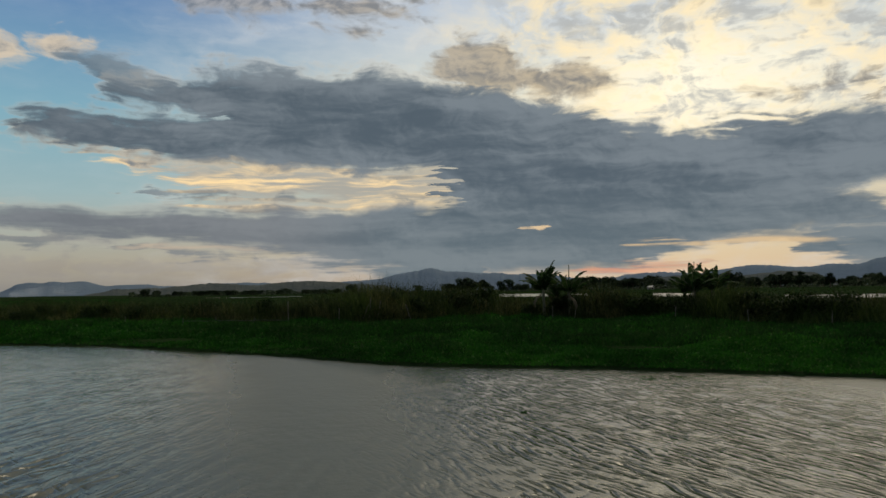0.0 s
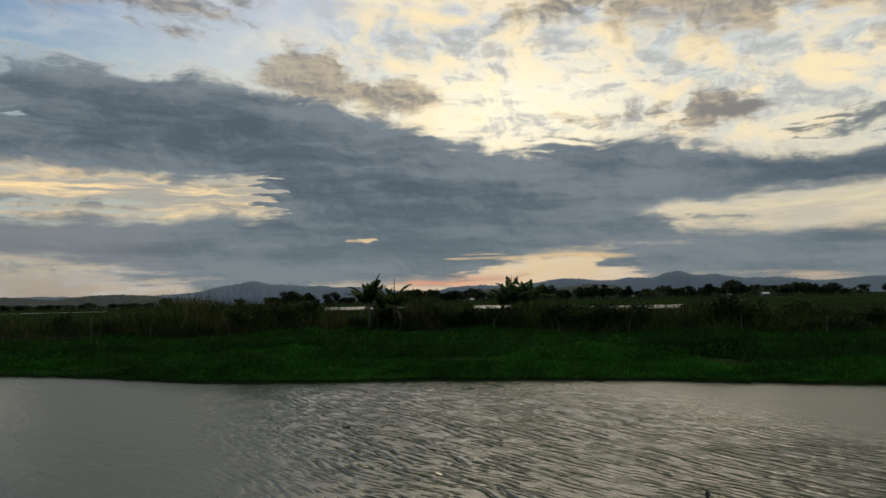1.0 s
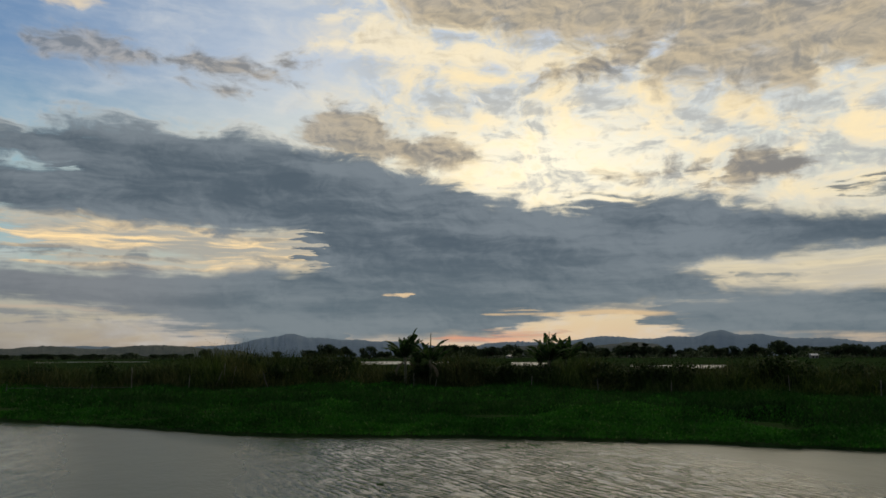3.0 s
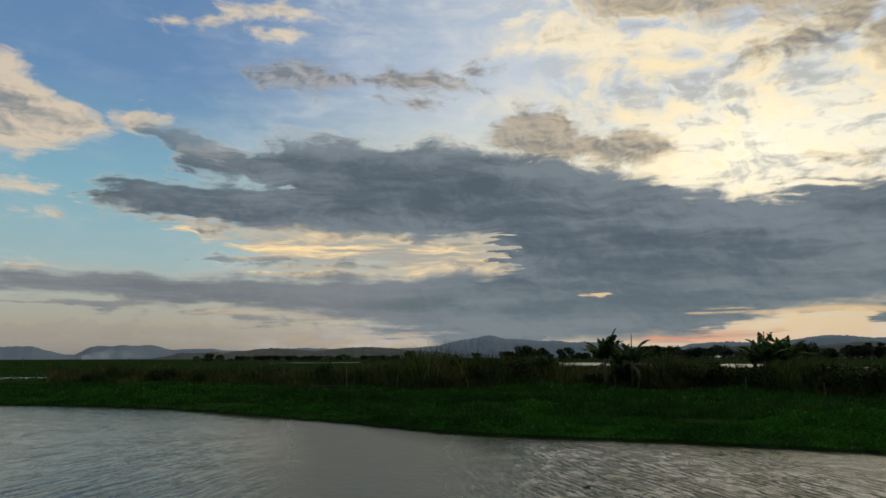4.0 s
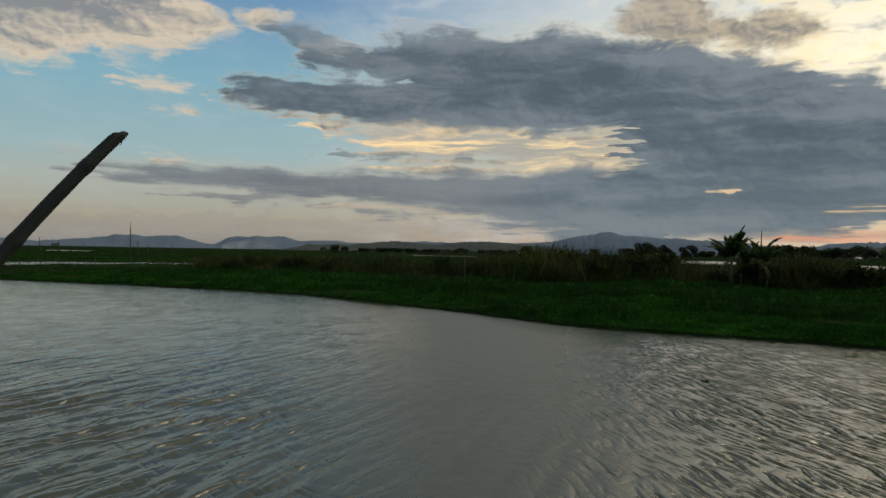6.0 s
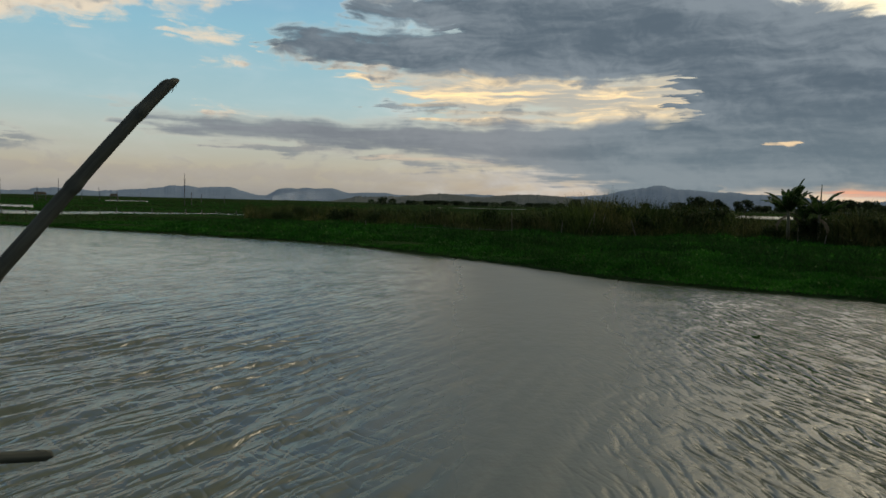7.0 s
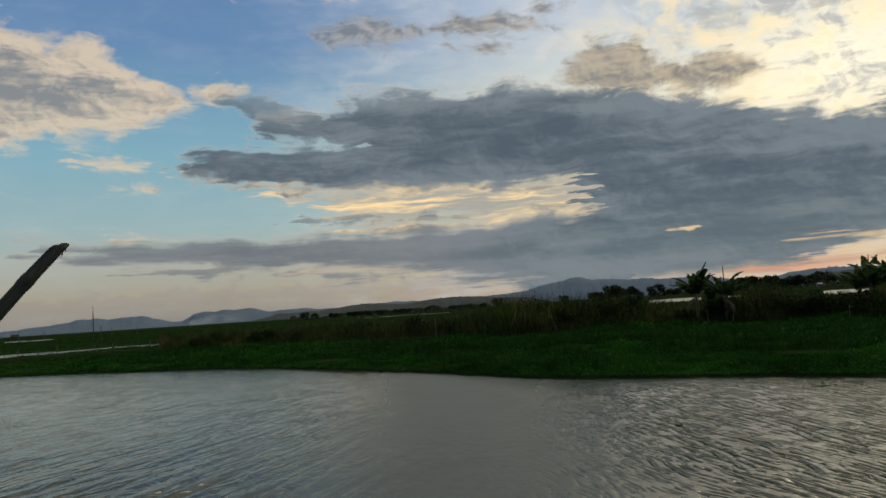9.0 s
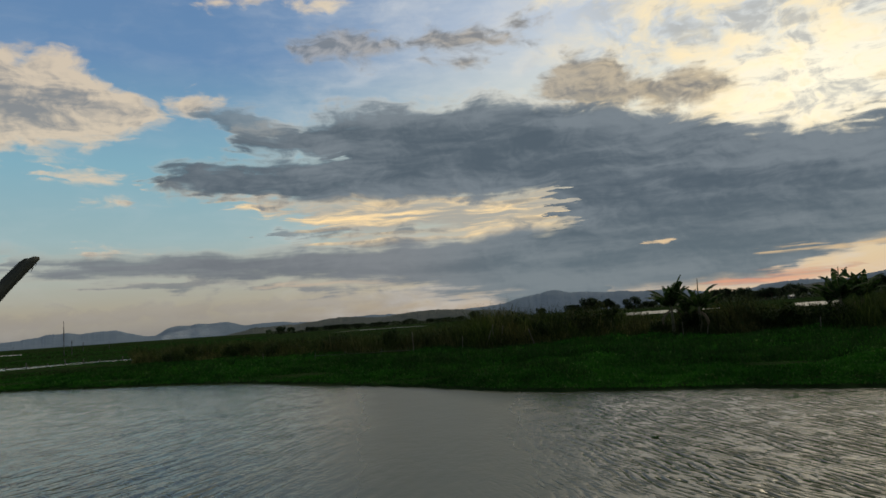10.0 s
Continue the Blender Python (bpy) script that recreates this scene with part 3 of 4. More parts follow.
def land(x, y):
    """About how many metres inside the land; below nought is water."""
    a, d = np.degrees(np.arctan2(x, y)), np.hypot(x, y)
    out = np.minimum(y - shore(x), 60.0)
    out = np.where((x < -82) & (y < 70), -1.0, out)
    out = np.where((y < -8) & (d > 30), np.minimum(-8 - y, 20.0), out)

    def pond(out, lo, hi, near, far):
        j = 0.03 * wob(a, d * 0, 0.1, 5)
        inside = np.minimum(np.minimum((a - lo) * d * 0.0175, (hi - a) * d * 0.0175), np.minimum(d - near * (1 + j), far * (1 + j) - d))
        return np.where(d > 60, np.minimum(out, -inside), out)

    out = pond(out, -62, -33.8, np.interp(a, [-51, -34], [84, 98]), np.interp(a, [-51, -34], [112, 112]))
    out = pond(out, -62, -48.2, 127, 170)
    out = pond(out, -43.6, -40.7, 310, 390)
    out = pond(out, -18.6, -11.5, 352, 405)
    for lo, hi, near, far in ((4.6, 8.4, 200, 330), (10.2, 11.5, 205, 290), (16.6, 19.4, 165, 265), (22.3, 23.9, 160, 230), (25.8, 32.6, 132, 190)):
        out = pond(out, lo, hi, near, far)
    return out


def polar(radii, angles):
    r, a = np.meshgrid(radii, np.radians(angles), indexing="ij")
    return r * np.sin(a), r * np.cos(a)


def polar_faces(nr, na, closed):
    i, j = np.meshgrid(np.arange(nr - 1), np.arange(na if closed else na - 1), indexing="ij")
    k = (j + 1) % na
    return np.stack([i * na + j, (i + 1) * na + j, (i + 1) * na + k, i * na + k], -1).reshape(-1, 4)[:, ::-1]


VIEW_ANGLES = np.concatenate([np.arange(-60, 60, 0.4), np.arange(60, 300, 4.0)])
radii = np.concatenate([[0.002], np.geomspace(6.0, 4600, 560)])
gx, gy = polar(radii, VIEW_ANGLES)
gx, gy = gx + 0.4, gy - 0.5
ln = land(gx, gy)
gz = np.where(ln > 0, 0.12 + 0.1 * np.clip(ln / 3, 0, 1) + 0.06 * wob(gx, gy, 0.05, 9) * np.clip(ln / 4, 0, 1), np.clip(ln * 0.5, -0.9, 0.0) - 0.12)
ground = new("ground", raw_mesh("ground", np.stack([gx, gy, gz], -1).reshape(-1, 3), polar_faces(*gx.shape, True), M_SOIL, True))
tagged(ground, "flat dark green marshy river land reaching the hills", "ground", kind="structure")

# water with wind ripples, finest close by
FINE_ANGLES = np.concatenate([np.arange(-57, 57, 0.17), np.arange(57, 303, 4.0)])
wr = np.concatenate([[0.002], np.geomspace(4.0, 30, 420), np.geomspace(30.4, 60, 45), np.geomspace(62, 4600, 60)])
wx, wy = polar(wr, FINE_ANGLES)
wx, wy = wx + 0.4, wy - 0.5


def ripples(x, y):
    """Trains of short waves that run across the river, with a weaker train along it."""
    z = np.zeros_like(x)
    r = np.random.default_rng(11)
    left = 1.0 / (1.0 + np.exp((x + 0.30 * y + 0.3) / 0.7))
    for deg, wl, amp in ((-9, 0.40, 1.25), (-15, 0.33, 0.6), (-4, 0.48, 0.9), (-76, 0.40, 0.12)):
        kx, ky = math.cos(radians(deg)), math.sin(radians(deg))
        d = kx * x + ky * y + 0.14 * wob(x, y, 0.16, int(r.integers(999))) + 0.035 * wob(x, y, 0.6, int(r.integers(999)))
        patch = np.clip(0.45 + 0.55 * wob(x, y, 0.06, int(r.integers(999))) + 0.45 * wob(x, y, 0.33, int(r.integers(999))), 0.0, 1.1)
        ph, wide = np.mod(d / wl, 1.0), 0.24
        reach = 0.06 + 0.94 * left
        z -= amp * wl * 0.18 * patch * reach * np.exp(-((ph - 0.5) / wide) ** 2)
    return z


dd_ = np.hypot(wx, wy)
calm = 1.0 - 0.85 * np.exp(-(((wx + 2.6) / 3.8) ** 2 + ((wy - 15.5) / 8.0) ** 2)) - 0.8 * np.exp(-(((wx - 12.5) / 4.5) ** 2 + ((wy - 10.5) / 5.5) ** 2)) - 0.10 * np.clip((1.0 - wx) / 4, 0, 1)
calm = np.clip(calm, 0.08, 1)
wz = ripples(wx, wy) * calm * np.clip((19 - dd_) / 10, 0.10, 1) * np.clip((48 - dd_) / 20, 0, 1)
wz[0] = 0
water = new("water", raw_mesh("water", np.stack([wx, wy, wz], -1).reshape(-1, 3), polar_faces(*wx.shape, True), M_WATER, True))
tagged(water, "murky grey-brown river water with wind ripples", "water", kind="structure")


# ---------- hills ----------
def hill(name, label, mat, dist, lo, hi, bumps, base, depth, rough, seed):
    """A long ridge as a solid with a front and a back slope; bumps are (bearing, height in degrees, half-width)."""
    a = np.arange(lo, hi, 0.05)
    e = np.full(a.shape, base ** 4.0)
    for c, h, w in bumps:
        e = e + (h * np.exp(-(np.abs(a - c) / w) ** 2)) ** 4.0
    e = e ** 0.25
    e = e + rough * (wob(a, a * 0, 0.12, seed) + 0.6 * wob(a, a * 0, 0.5, seed + 1) + 0.4 * wob(a, a * 0, 1.6, seed + 2) + 0.55 * np.abs(wob(a, a * 0, 3.2, seed + 3)))
    e = e * np.clip(np.minimum(a - lo, hi - a) / 2.0, 0, 1)
    top = np.maximum(2.4 + dist * np.tan(np.radians(e)), 0.5)
    v = []
    for frac, back in ((0.0, -depth), (0.35, -depth * 0.7), (0.72, -depth * 0.35), (1.0, 0.0), (0.6, depth * 0.5), (0.0, depth)):
        d = dist + back
        j = (wob(a * 3, np.full(a.shape, back), 0.3, seed + 2) * 0.05 if 0 < frac < 1 else 0)
        v.append(np.stack([d * np.sin(np.radians(a)), d * np.cos(np.radians(a)), np.maximum(top * (frac + j), -1.0)], -1))
    v = np.concatenate(v)
    f = polar_faces(6, len(a), False)
    return tagged(new(name, raw_mesh(name, v, f, mat, True)), label, "hill", kind="structure")


hill("backdrop_hill", "wooded hills with blue-grey evening haze put into their colour", M_HILL, 3900, -58, -8, [(-47, 0.45, 2.4), (-41, 0.55, 3.0), (-38.3, 0.84, 2.8), (-35.4, 0.88, 2.6), (-30.5, 0.96, 1.5), (-28.9, 0.98, 1.6), (-27.2, 1.0, 1.7), (-24, 0.72, 5), (-15, 0.75, 8)], 0.30, 300, 0.055, 20)
hill("backdrop_hill", "flat-topped wooded hill with blue-grey haze put into its colour", M_HILL, 4000, -12, 20, [(-2.6, 1.45, 3.2), (-0.9, 1.70, 1.9), (1.0, 1.42, 2.4), (3.5, 1.28, 4.5), (7.5, 1.15, 5.0), (-6, 0.9, 5)], 0.4, 300, 0.055, 24)
hill("backdrop_hill", "wooded hills with blue-grey evening haze put into their colour", M_HILL, 3950, 9, 64, [(17, 1.1, 5), (24, 1.45, 5.5), (29.3, 1.42, 4), (32.3, 1.82, 2.4), (35, 1.48, 3), (39, 1.22, 5), (46, 1.03, 6), (50.8, 1.25, 3)], 0.6, 300, 0.06, 28)
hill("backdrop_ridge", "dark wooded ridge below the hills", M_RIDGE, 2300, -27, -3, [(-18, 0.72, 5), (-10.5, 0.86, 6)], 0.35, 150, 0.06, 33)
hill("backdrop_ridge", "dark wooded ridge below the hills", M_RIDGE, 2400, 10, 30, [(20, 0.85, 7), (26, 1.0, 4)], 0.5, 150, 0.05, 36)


# ---------- plants ----------
def blades(x, y, z, h, w, seed, lean=0.35, levels=3):
    """Grass blades as bent tapering strips."""
    r = np.random.default_rng(seed)
    n = len(x)
    yaw, bend, face = r.uniform(0, 6.283, n), r.uniform(0.1, 1.0, n) * lean, r.uniform(0, 6.283, n)
    v, rows = [], np.linspace(0, 1, levels)
    for s in rows[:-1]:
        off = bend * h * s * s
        cx, cy, cz = x + np.cos(yaw) * off, y + np.sin(yaw) * off, z + h * s * (1 - 0.25 * bend * s)
        ww = w * (1 - 0.5 * s) * 0.5
        for sg in (-1, 1):
            v.append(np.stack([cx + sg * np.cos(face) * ww, cy + sg * np.sin(face) * ww, cz], -1))
    off = bend * h
    v.append(np.stack([x + np.cos(yaw) * off, y + np.sin(yaw) * off, z + h * (1 - 0.25 * bend)], -1))
    k = len(v)
    v = np.stack(v, 1).reshape(-1, 3)
    f = []
    for i in range(levels - 2):
        f += [(2 * i, 2 * i + 1, 2 * i + 3), (2 * i, 2 * i + 3, 2 * i + 2)]
    f.append((k - 3, k - 2, k - 1))
    return v, (np.arange(n)[:, None, None] * k + np.array(f)[None]).reshape(-1, 3)


def leaves(x, y, z, size, seed, tilt=(0.2, 1.2), long=1.35):
    """Spoon-shaped leaves folded along the middle, six corners each."""
    r = np.random.default_rng(seed)
    n = len(x)
    yaw, til = r.uniform(0, 6.283, n), r.uniform(*tilt, n)
    d = np.stack([np.cos(yaw) * np.cos(til), np.sin(yaw) * np.cos(til), np.sin(til)], -1)
    s = np.stack([-np.sin(yaw), np.cos(yaw), np.zeros(n)], -1)
    up = np.cross(d, s)
    c, sz = np.stack([x, y, z], -1), size[:, None]
    pts = [c - d * sz * 0.5 * long, c + s * sz * 0.5 + up * sz * 0.12, c + d * sz * 0.55 * long, c - s * sz * 0.5 + up * sz * 0.12]
    v = np.stack(pts, 1).reshape(-1, 3)
    f = np.array([(0, 1, 2), (0, 2, 3)])
    return v, (np.arange(n)[:, None, None] * 4 + f[None]).reshape(-1, 3)


def scatter(n, lo, hi, near, far, keep, seed, power=1.0):
    """Places by bearing and distance, thinner with distance, that pass the test."""
    r = np.random.default_rng(seed)
    a = np.radians(r.uniform(lo, hi, n))
    d = near * (far / near) ** (r.uniform(0, 1, n) ** power)
    x, y = d * np.sin(a), d * np.cos(a)
    k = keep(x, y)
    return x[k], y[k]


# floating weed
def mat_height(x, y):
    return np.maximum(0.18 + 0.20 * np.clip(wob(x, y, 0.09, 41), -1, 0.9) + 0.12 * wob(x, y, 0.24, 42) + 0.12 * np.clip((y - shore(x) - 1.0) / 6, 0, 1), 0.04) * np.clip(1.0 - (-25 - x) / 25, 0.15, 1.0)


def on_mat(x, y):
    ins = land(x, y)
    return (ins > 0.0) & (y < reed_front(x) + 2.0)


x, y = scatter(900000, -56, 56, 13, 90, on_mat, 51, 0.9)
ins = np.clip((y - shore(x)) / 1.2, 0.1, 1)
h = mat_height(x, y) * ins
lv, lf = leaves(x, y, 0.10 + h * rng.uniform(0.3, 1.25, len(x)), rng.uniform(0.05, 0.10, len(x)) * np.clip(np.hypot(x, y) / 32, 0.8, 1.4), 52, (0.5, 1.45))
weed = new("floating_weed", raw_mesh("floating_weed", lv, lf, M_MAT))
tagged(weed, "bright green floating water plants matting the river bank", "water plants", kind="stuff")
x, y = scatter(380000, -56, 56, 13, 90, on_mat, 54, 0.8)
k = (wob(x, y, 0.09, 55) + 0.16 * (y - shore(x) - 7.0) > -0.2) & (y - shore(x) > 1.5)
x, y = x[k], y[k]
bv, bf = blades(x, y, np.full(len(x), 0.1), mat_height(x, y) * rng.uniform(1.0, 1.9, len(x)) + 0.1, rng.uniform(0.02, 0.045, len(x)), 56, 0.7)
tagged(new("marsh_grass", raw_mesh("marsh_grass", bv, bf, M_MARSH)), "soft green marsh grass growing through the floating plants", "marsh grass", kind="stuff")


# tall grass belt
def reed_height(x, y):
    a = np.degrees(np.arctan2(x, y))
    hgt = 1.78 + 0.16 * wob(x, y, 0.06, 61) + 0.14 * wob(x, y, 0.22, 62)
    for c, w, add in ((-5.0, 4.2, 1.8), (2.5, 3.2, 1.05), (12.4, 3.0, 1.0), (-28.0, 6.0, 0.2), (34.8, 2.4, 0.6), (21.8, 2.2, 0.9), (17.9, 0.9, -0.2)):
        hgt = hgt + add * np.exp(-((a - c) / w) ** 2)
    return np.clip(hgt + 0.15 * np.clip((a - 12) / 4, 0, 1) - 0.25 * np.clip((a - 38) / 4, 0, 1), 0.6, 4)


def in_belt(x, y):
    b = y - reed_front(x)
    return (land(x, y) > 1) & (b > 0) & (b < 16)


x, y = scatter(330000, -33.7, 62, 24, 100, in_belt, 63)
front = y - reed_front(x)
clump = np.clip(0.85 + 0.28 * wob(x, y, 0.45, 65) + 0.16 * wob(x, y, 0.17, 69), 0.45, 1.2)
h = reed_height(x, y) * rng.uniform(0.6, 1.06, len(x)) * np.clip(0.4 + front / 3.5, 0, 1) * clump
bv, bf = blades(x, y, np.full(len(x), 0.15), h, rng.uniform(0.03, 0.075, len(x)), 64, 0.75, 4)
tagged(new("tall_grass", raw_mesh("tall_grass", bv, bf, M_REED)), "tall brown-green wild grass and reeds along the bank", "tall grass", kind="stuff")
x, y = scatter(190000, -33.7, 62, 24, 100, in_belt, 66)
h = reed_height(x, y) * np.clip(0.35 + (y - reed_front(x)) / 4, 0, 1) * np.clip(0.7 + 0.45 * wob(x, y, 0.35, 67), 0.2, 1.0)
lv, lf = leaves(x, y, 0.15 + h * rng.uniform(0.05, 0.85, len(x)), rng.uniform(0.06, 0.14, len(x)), 68, (-0.5, 1.3), 1.6)
tagged(new("undergrowth", raw_mesh("undergrowth", lv, lf, M_SHRUB)), "tangled dark green undergrowth beneath the tall grass", "undergrowth", kind="stuff")

# fields behind
def in_field(x, y):
    b = y - reed_front(x)
    return (land(x, y) > 1) & ((b > 14) | (x < -40)) & (np.hypot(x, y) > 60)


x, y = scatter(90000, -58, 60, 60, 900, in_field, 71, 0.8)
d = np.hypot(x, y)
h = np.clip(0.2 + 0.2 * wob(x, y, 0.012, 72), 0.08, 0.5) * rng.uniform(0.6, 1.2, len(x))
bv, bf = blades(x, y, np.full(len(x), 0.15), h, 0.05 * d / 45, 73, 0.6)
tagged(new("field_grass", raw_mesh("field_grass", bv, bf, M_FIELD)), "low green grass on the flat fields between the ponds", "grass", kind="stuff")


x, y = scatter(90000, -58, -24, 62, 420, lambda x, y: (land(x, y) > 0.2) & (y > reed_front(x)), 76, 0.9)
d = np.hypot(x, y)
bv, bf = blades(x, y, np.full(len(x), 0.12), rng.uniform(0.08, 0.26, len(x)), 0.06 * d / 45, 77, 0.8)
tagged(new("marsh_weed", raw_mesh("marsh_weed", bv, bf, M_MAT)), "green water plants covering the marsh between fishponds", "water plants", kind="stuff")

# ---------- wooden poles ----------
def stick(name, foot, top, r0, r1, mat, label, category, group, sides=8, crook=0.03):
    """A rough pole with a slight crook, as one mesh."""
    f, t = Vector(foot), Vector(top)
    n = 6
    pts = [f.lerp(t, i / n) + Vector((random.uniform(-1, 1), random.uniform(-1, 1), 0)) * crook * (t - f).length * 0.3 * (0 < i < n) for i in range(n + 1)]
    bm = tube(pts, [(r0 + (r1 - r0) * i / n) * random.uniform(0.9, 1.1) for i in range(n + 1)], sides)
    ob = part(name, bm, mat, None)
    return tagged(ob, label, category, group)


def at(bearing, dist):
    return dist * math.sin(radians(bearing)), dist * math.cos(radians(bearing))


# old fence along the tall grass
for px, py, ph, lx in ((-6.9, 58.4, 1.75, 0.75), (-6.2, 58.6, 1.7, 0.15), (-5.6, 58.6, 1.6, 0.35), (-2.4, 57.0, 1.35, -0.5), (-12.6, 57.5, 1.6, -0.05), (-21.4, 58.0, 0.75, 0.05), (-18.5, 57.8, 0.75, -0.1),
                      (-15.6, 57.9, 0.7, 0.1), (-8.3, 56.0, 1.2, 0.05), (-27.0, 60.0, 0.8, 0.0), (8.6, 55.6, 1.2, 0.0), (10.2, 55.2, 0.9, 0.1), (16.6, 50.8, 1.1, 0.1), (20.4, 47.2, 1.0, -0.05),
                      (23.6, 43.0, 1.0, 0.05), (29.0, 38.6, 1.3, 0.0), (32.6, 35.6, 1.1, 0.1), (37.4, 31.4, 0.9, -0.1)):
    px, py, ph = px * 0.80, py * 0.80, ph * 1.12
    stick("fence_post", (px, py, 0.0), (px + lx, py, ph), 0.024, 0.018, M_PALE if ph > 0.85 else M_POLE,
          "leaning pale weathered wooden fence post in grass" if abs(lx) > 0.3 else "upright weathered wooden fence post in grass", "fence post", "old fence posts")
for x0, x1 in ((-21.4, -18.5), (-18.5, -15.6), (-15.6, -12.6)):
    stick("fence_rail", (x0 * 0.8, 46.3, 0.62), (x1 * 0.8, 46.3, 0.58), 0.012, 0.010, M_POLE, "thin grey wooden rail between fence posts", "fence rail", "old fence rails")
# low stakes along the pond
for i in range(15):
    px, py = at(-51 + i * 1.18 + random.uniform(-0.2, 0.2), 92 + i * 0.9)
    stick("pond_stake", (px, py, -0.4), (px + random.uniform(-0.1, 0.1), py, random.uniform(0.45, 0.8)), 0.07, 0.06, M_POLE, "short grey wooden stake in the fishpond", "stake", "fishpond stakes", 6)
# tall poles far across the ponds
for bearing, dist, ph, lean in ((-50.1, 240, 6.9, 0.0), (-47.9, 240, 4.4, 0.1), (-46.6, 300, 8.2, 0.3), (-43.9, 270, 5.0, -0.6), (-42.7, 260, 3.9, -0.5), (-38.1, 190, 8.3, 0.0), (-37.6, 190, 3.6, 0.0),
                                (-36.9, 290, 3.6, 0.1), (-35.2, 300, 3.2, 0.0), (-41.2, 320, 3.6, 0.0), (-45.1, 310, 3.4, 0.2)):
    px, py = at(bearing, dist)
    stick("tall_pole", (px, py, -0.3), (px + lean, py, ph), 0.13, 0.09, M_POLE, "tall thin bare wooden pole by the fishponds", "pole", "fishpond poles", 6, 0.01)


def pond_hut(bearing, dist, w):
    px, py = at(bearing, dist)
    root = tagged(new("fishpond_hut"), "small open hut on stilts by the fishpond", "hut", "fishpond huts")
    root.matrix_basis = pose(px, py, 0.1, 0, 0, -bearing)
    for sx in (-1, 1):
        for sy in (-1, 1):
            part("stilt", tube([(sx * w * 0.42, sy * 1.0, -0.4), (sx * w * 0.42, sy * 1.0, 2.3)], [0.08, 0.07], 6), M_POLE, root)
    bm = bmesh.new()
    bmesh.ops.create_cube(bm, size=1, matrix=Matrix.Translation((0, 0, 1.0)) @ Matrix.Diagonal((w * 0.95, 2.2, 0.12, 1)))
    part("platform", bm, M_POLE, root, "", False)
    bm = bmesh.new()
    y0, z0, z1, x0 = 1.5, 2.1, 2.9, w * 0.5
    v = [bm.verts.new(c) for c in ((-x0, -y0, z0), (x0, -y0, z0), (x0 * 0.8, 0, z1), (-x0 * 0.8, 0, z1), (-x0, y0, z0), (x0, y0, z0))]
    for f in ((0, 1, 2, 3), (3, 2, 5, 4), (1, 5, 2), (4, 0, 3)):
        bm.faces.new([v[i] for i in f])
    bmesh.ops.solidify(bm, geom=bm.faces[:], thickness=0.15)
    part("roof", bm, M_THATCH, root, "grey thatched roof", False)


pond_hut(-47.7, 250, 3.6)
pond_hut(-43.0, 270, 2.6)


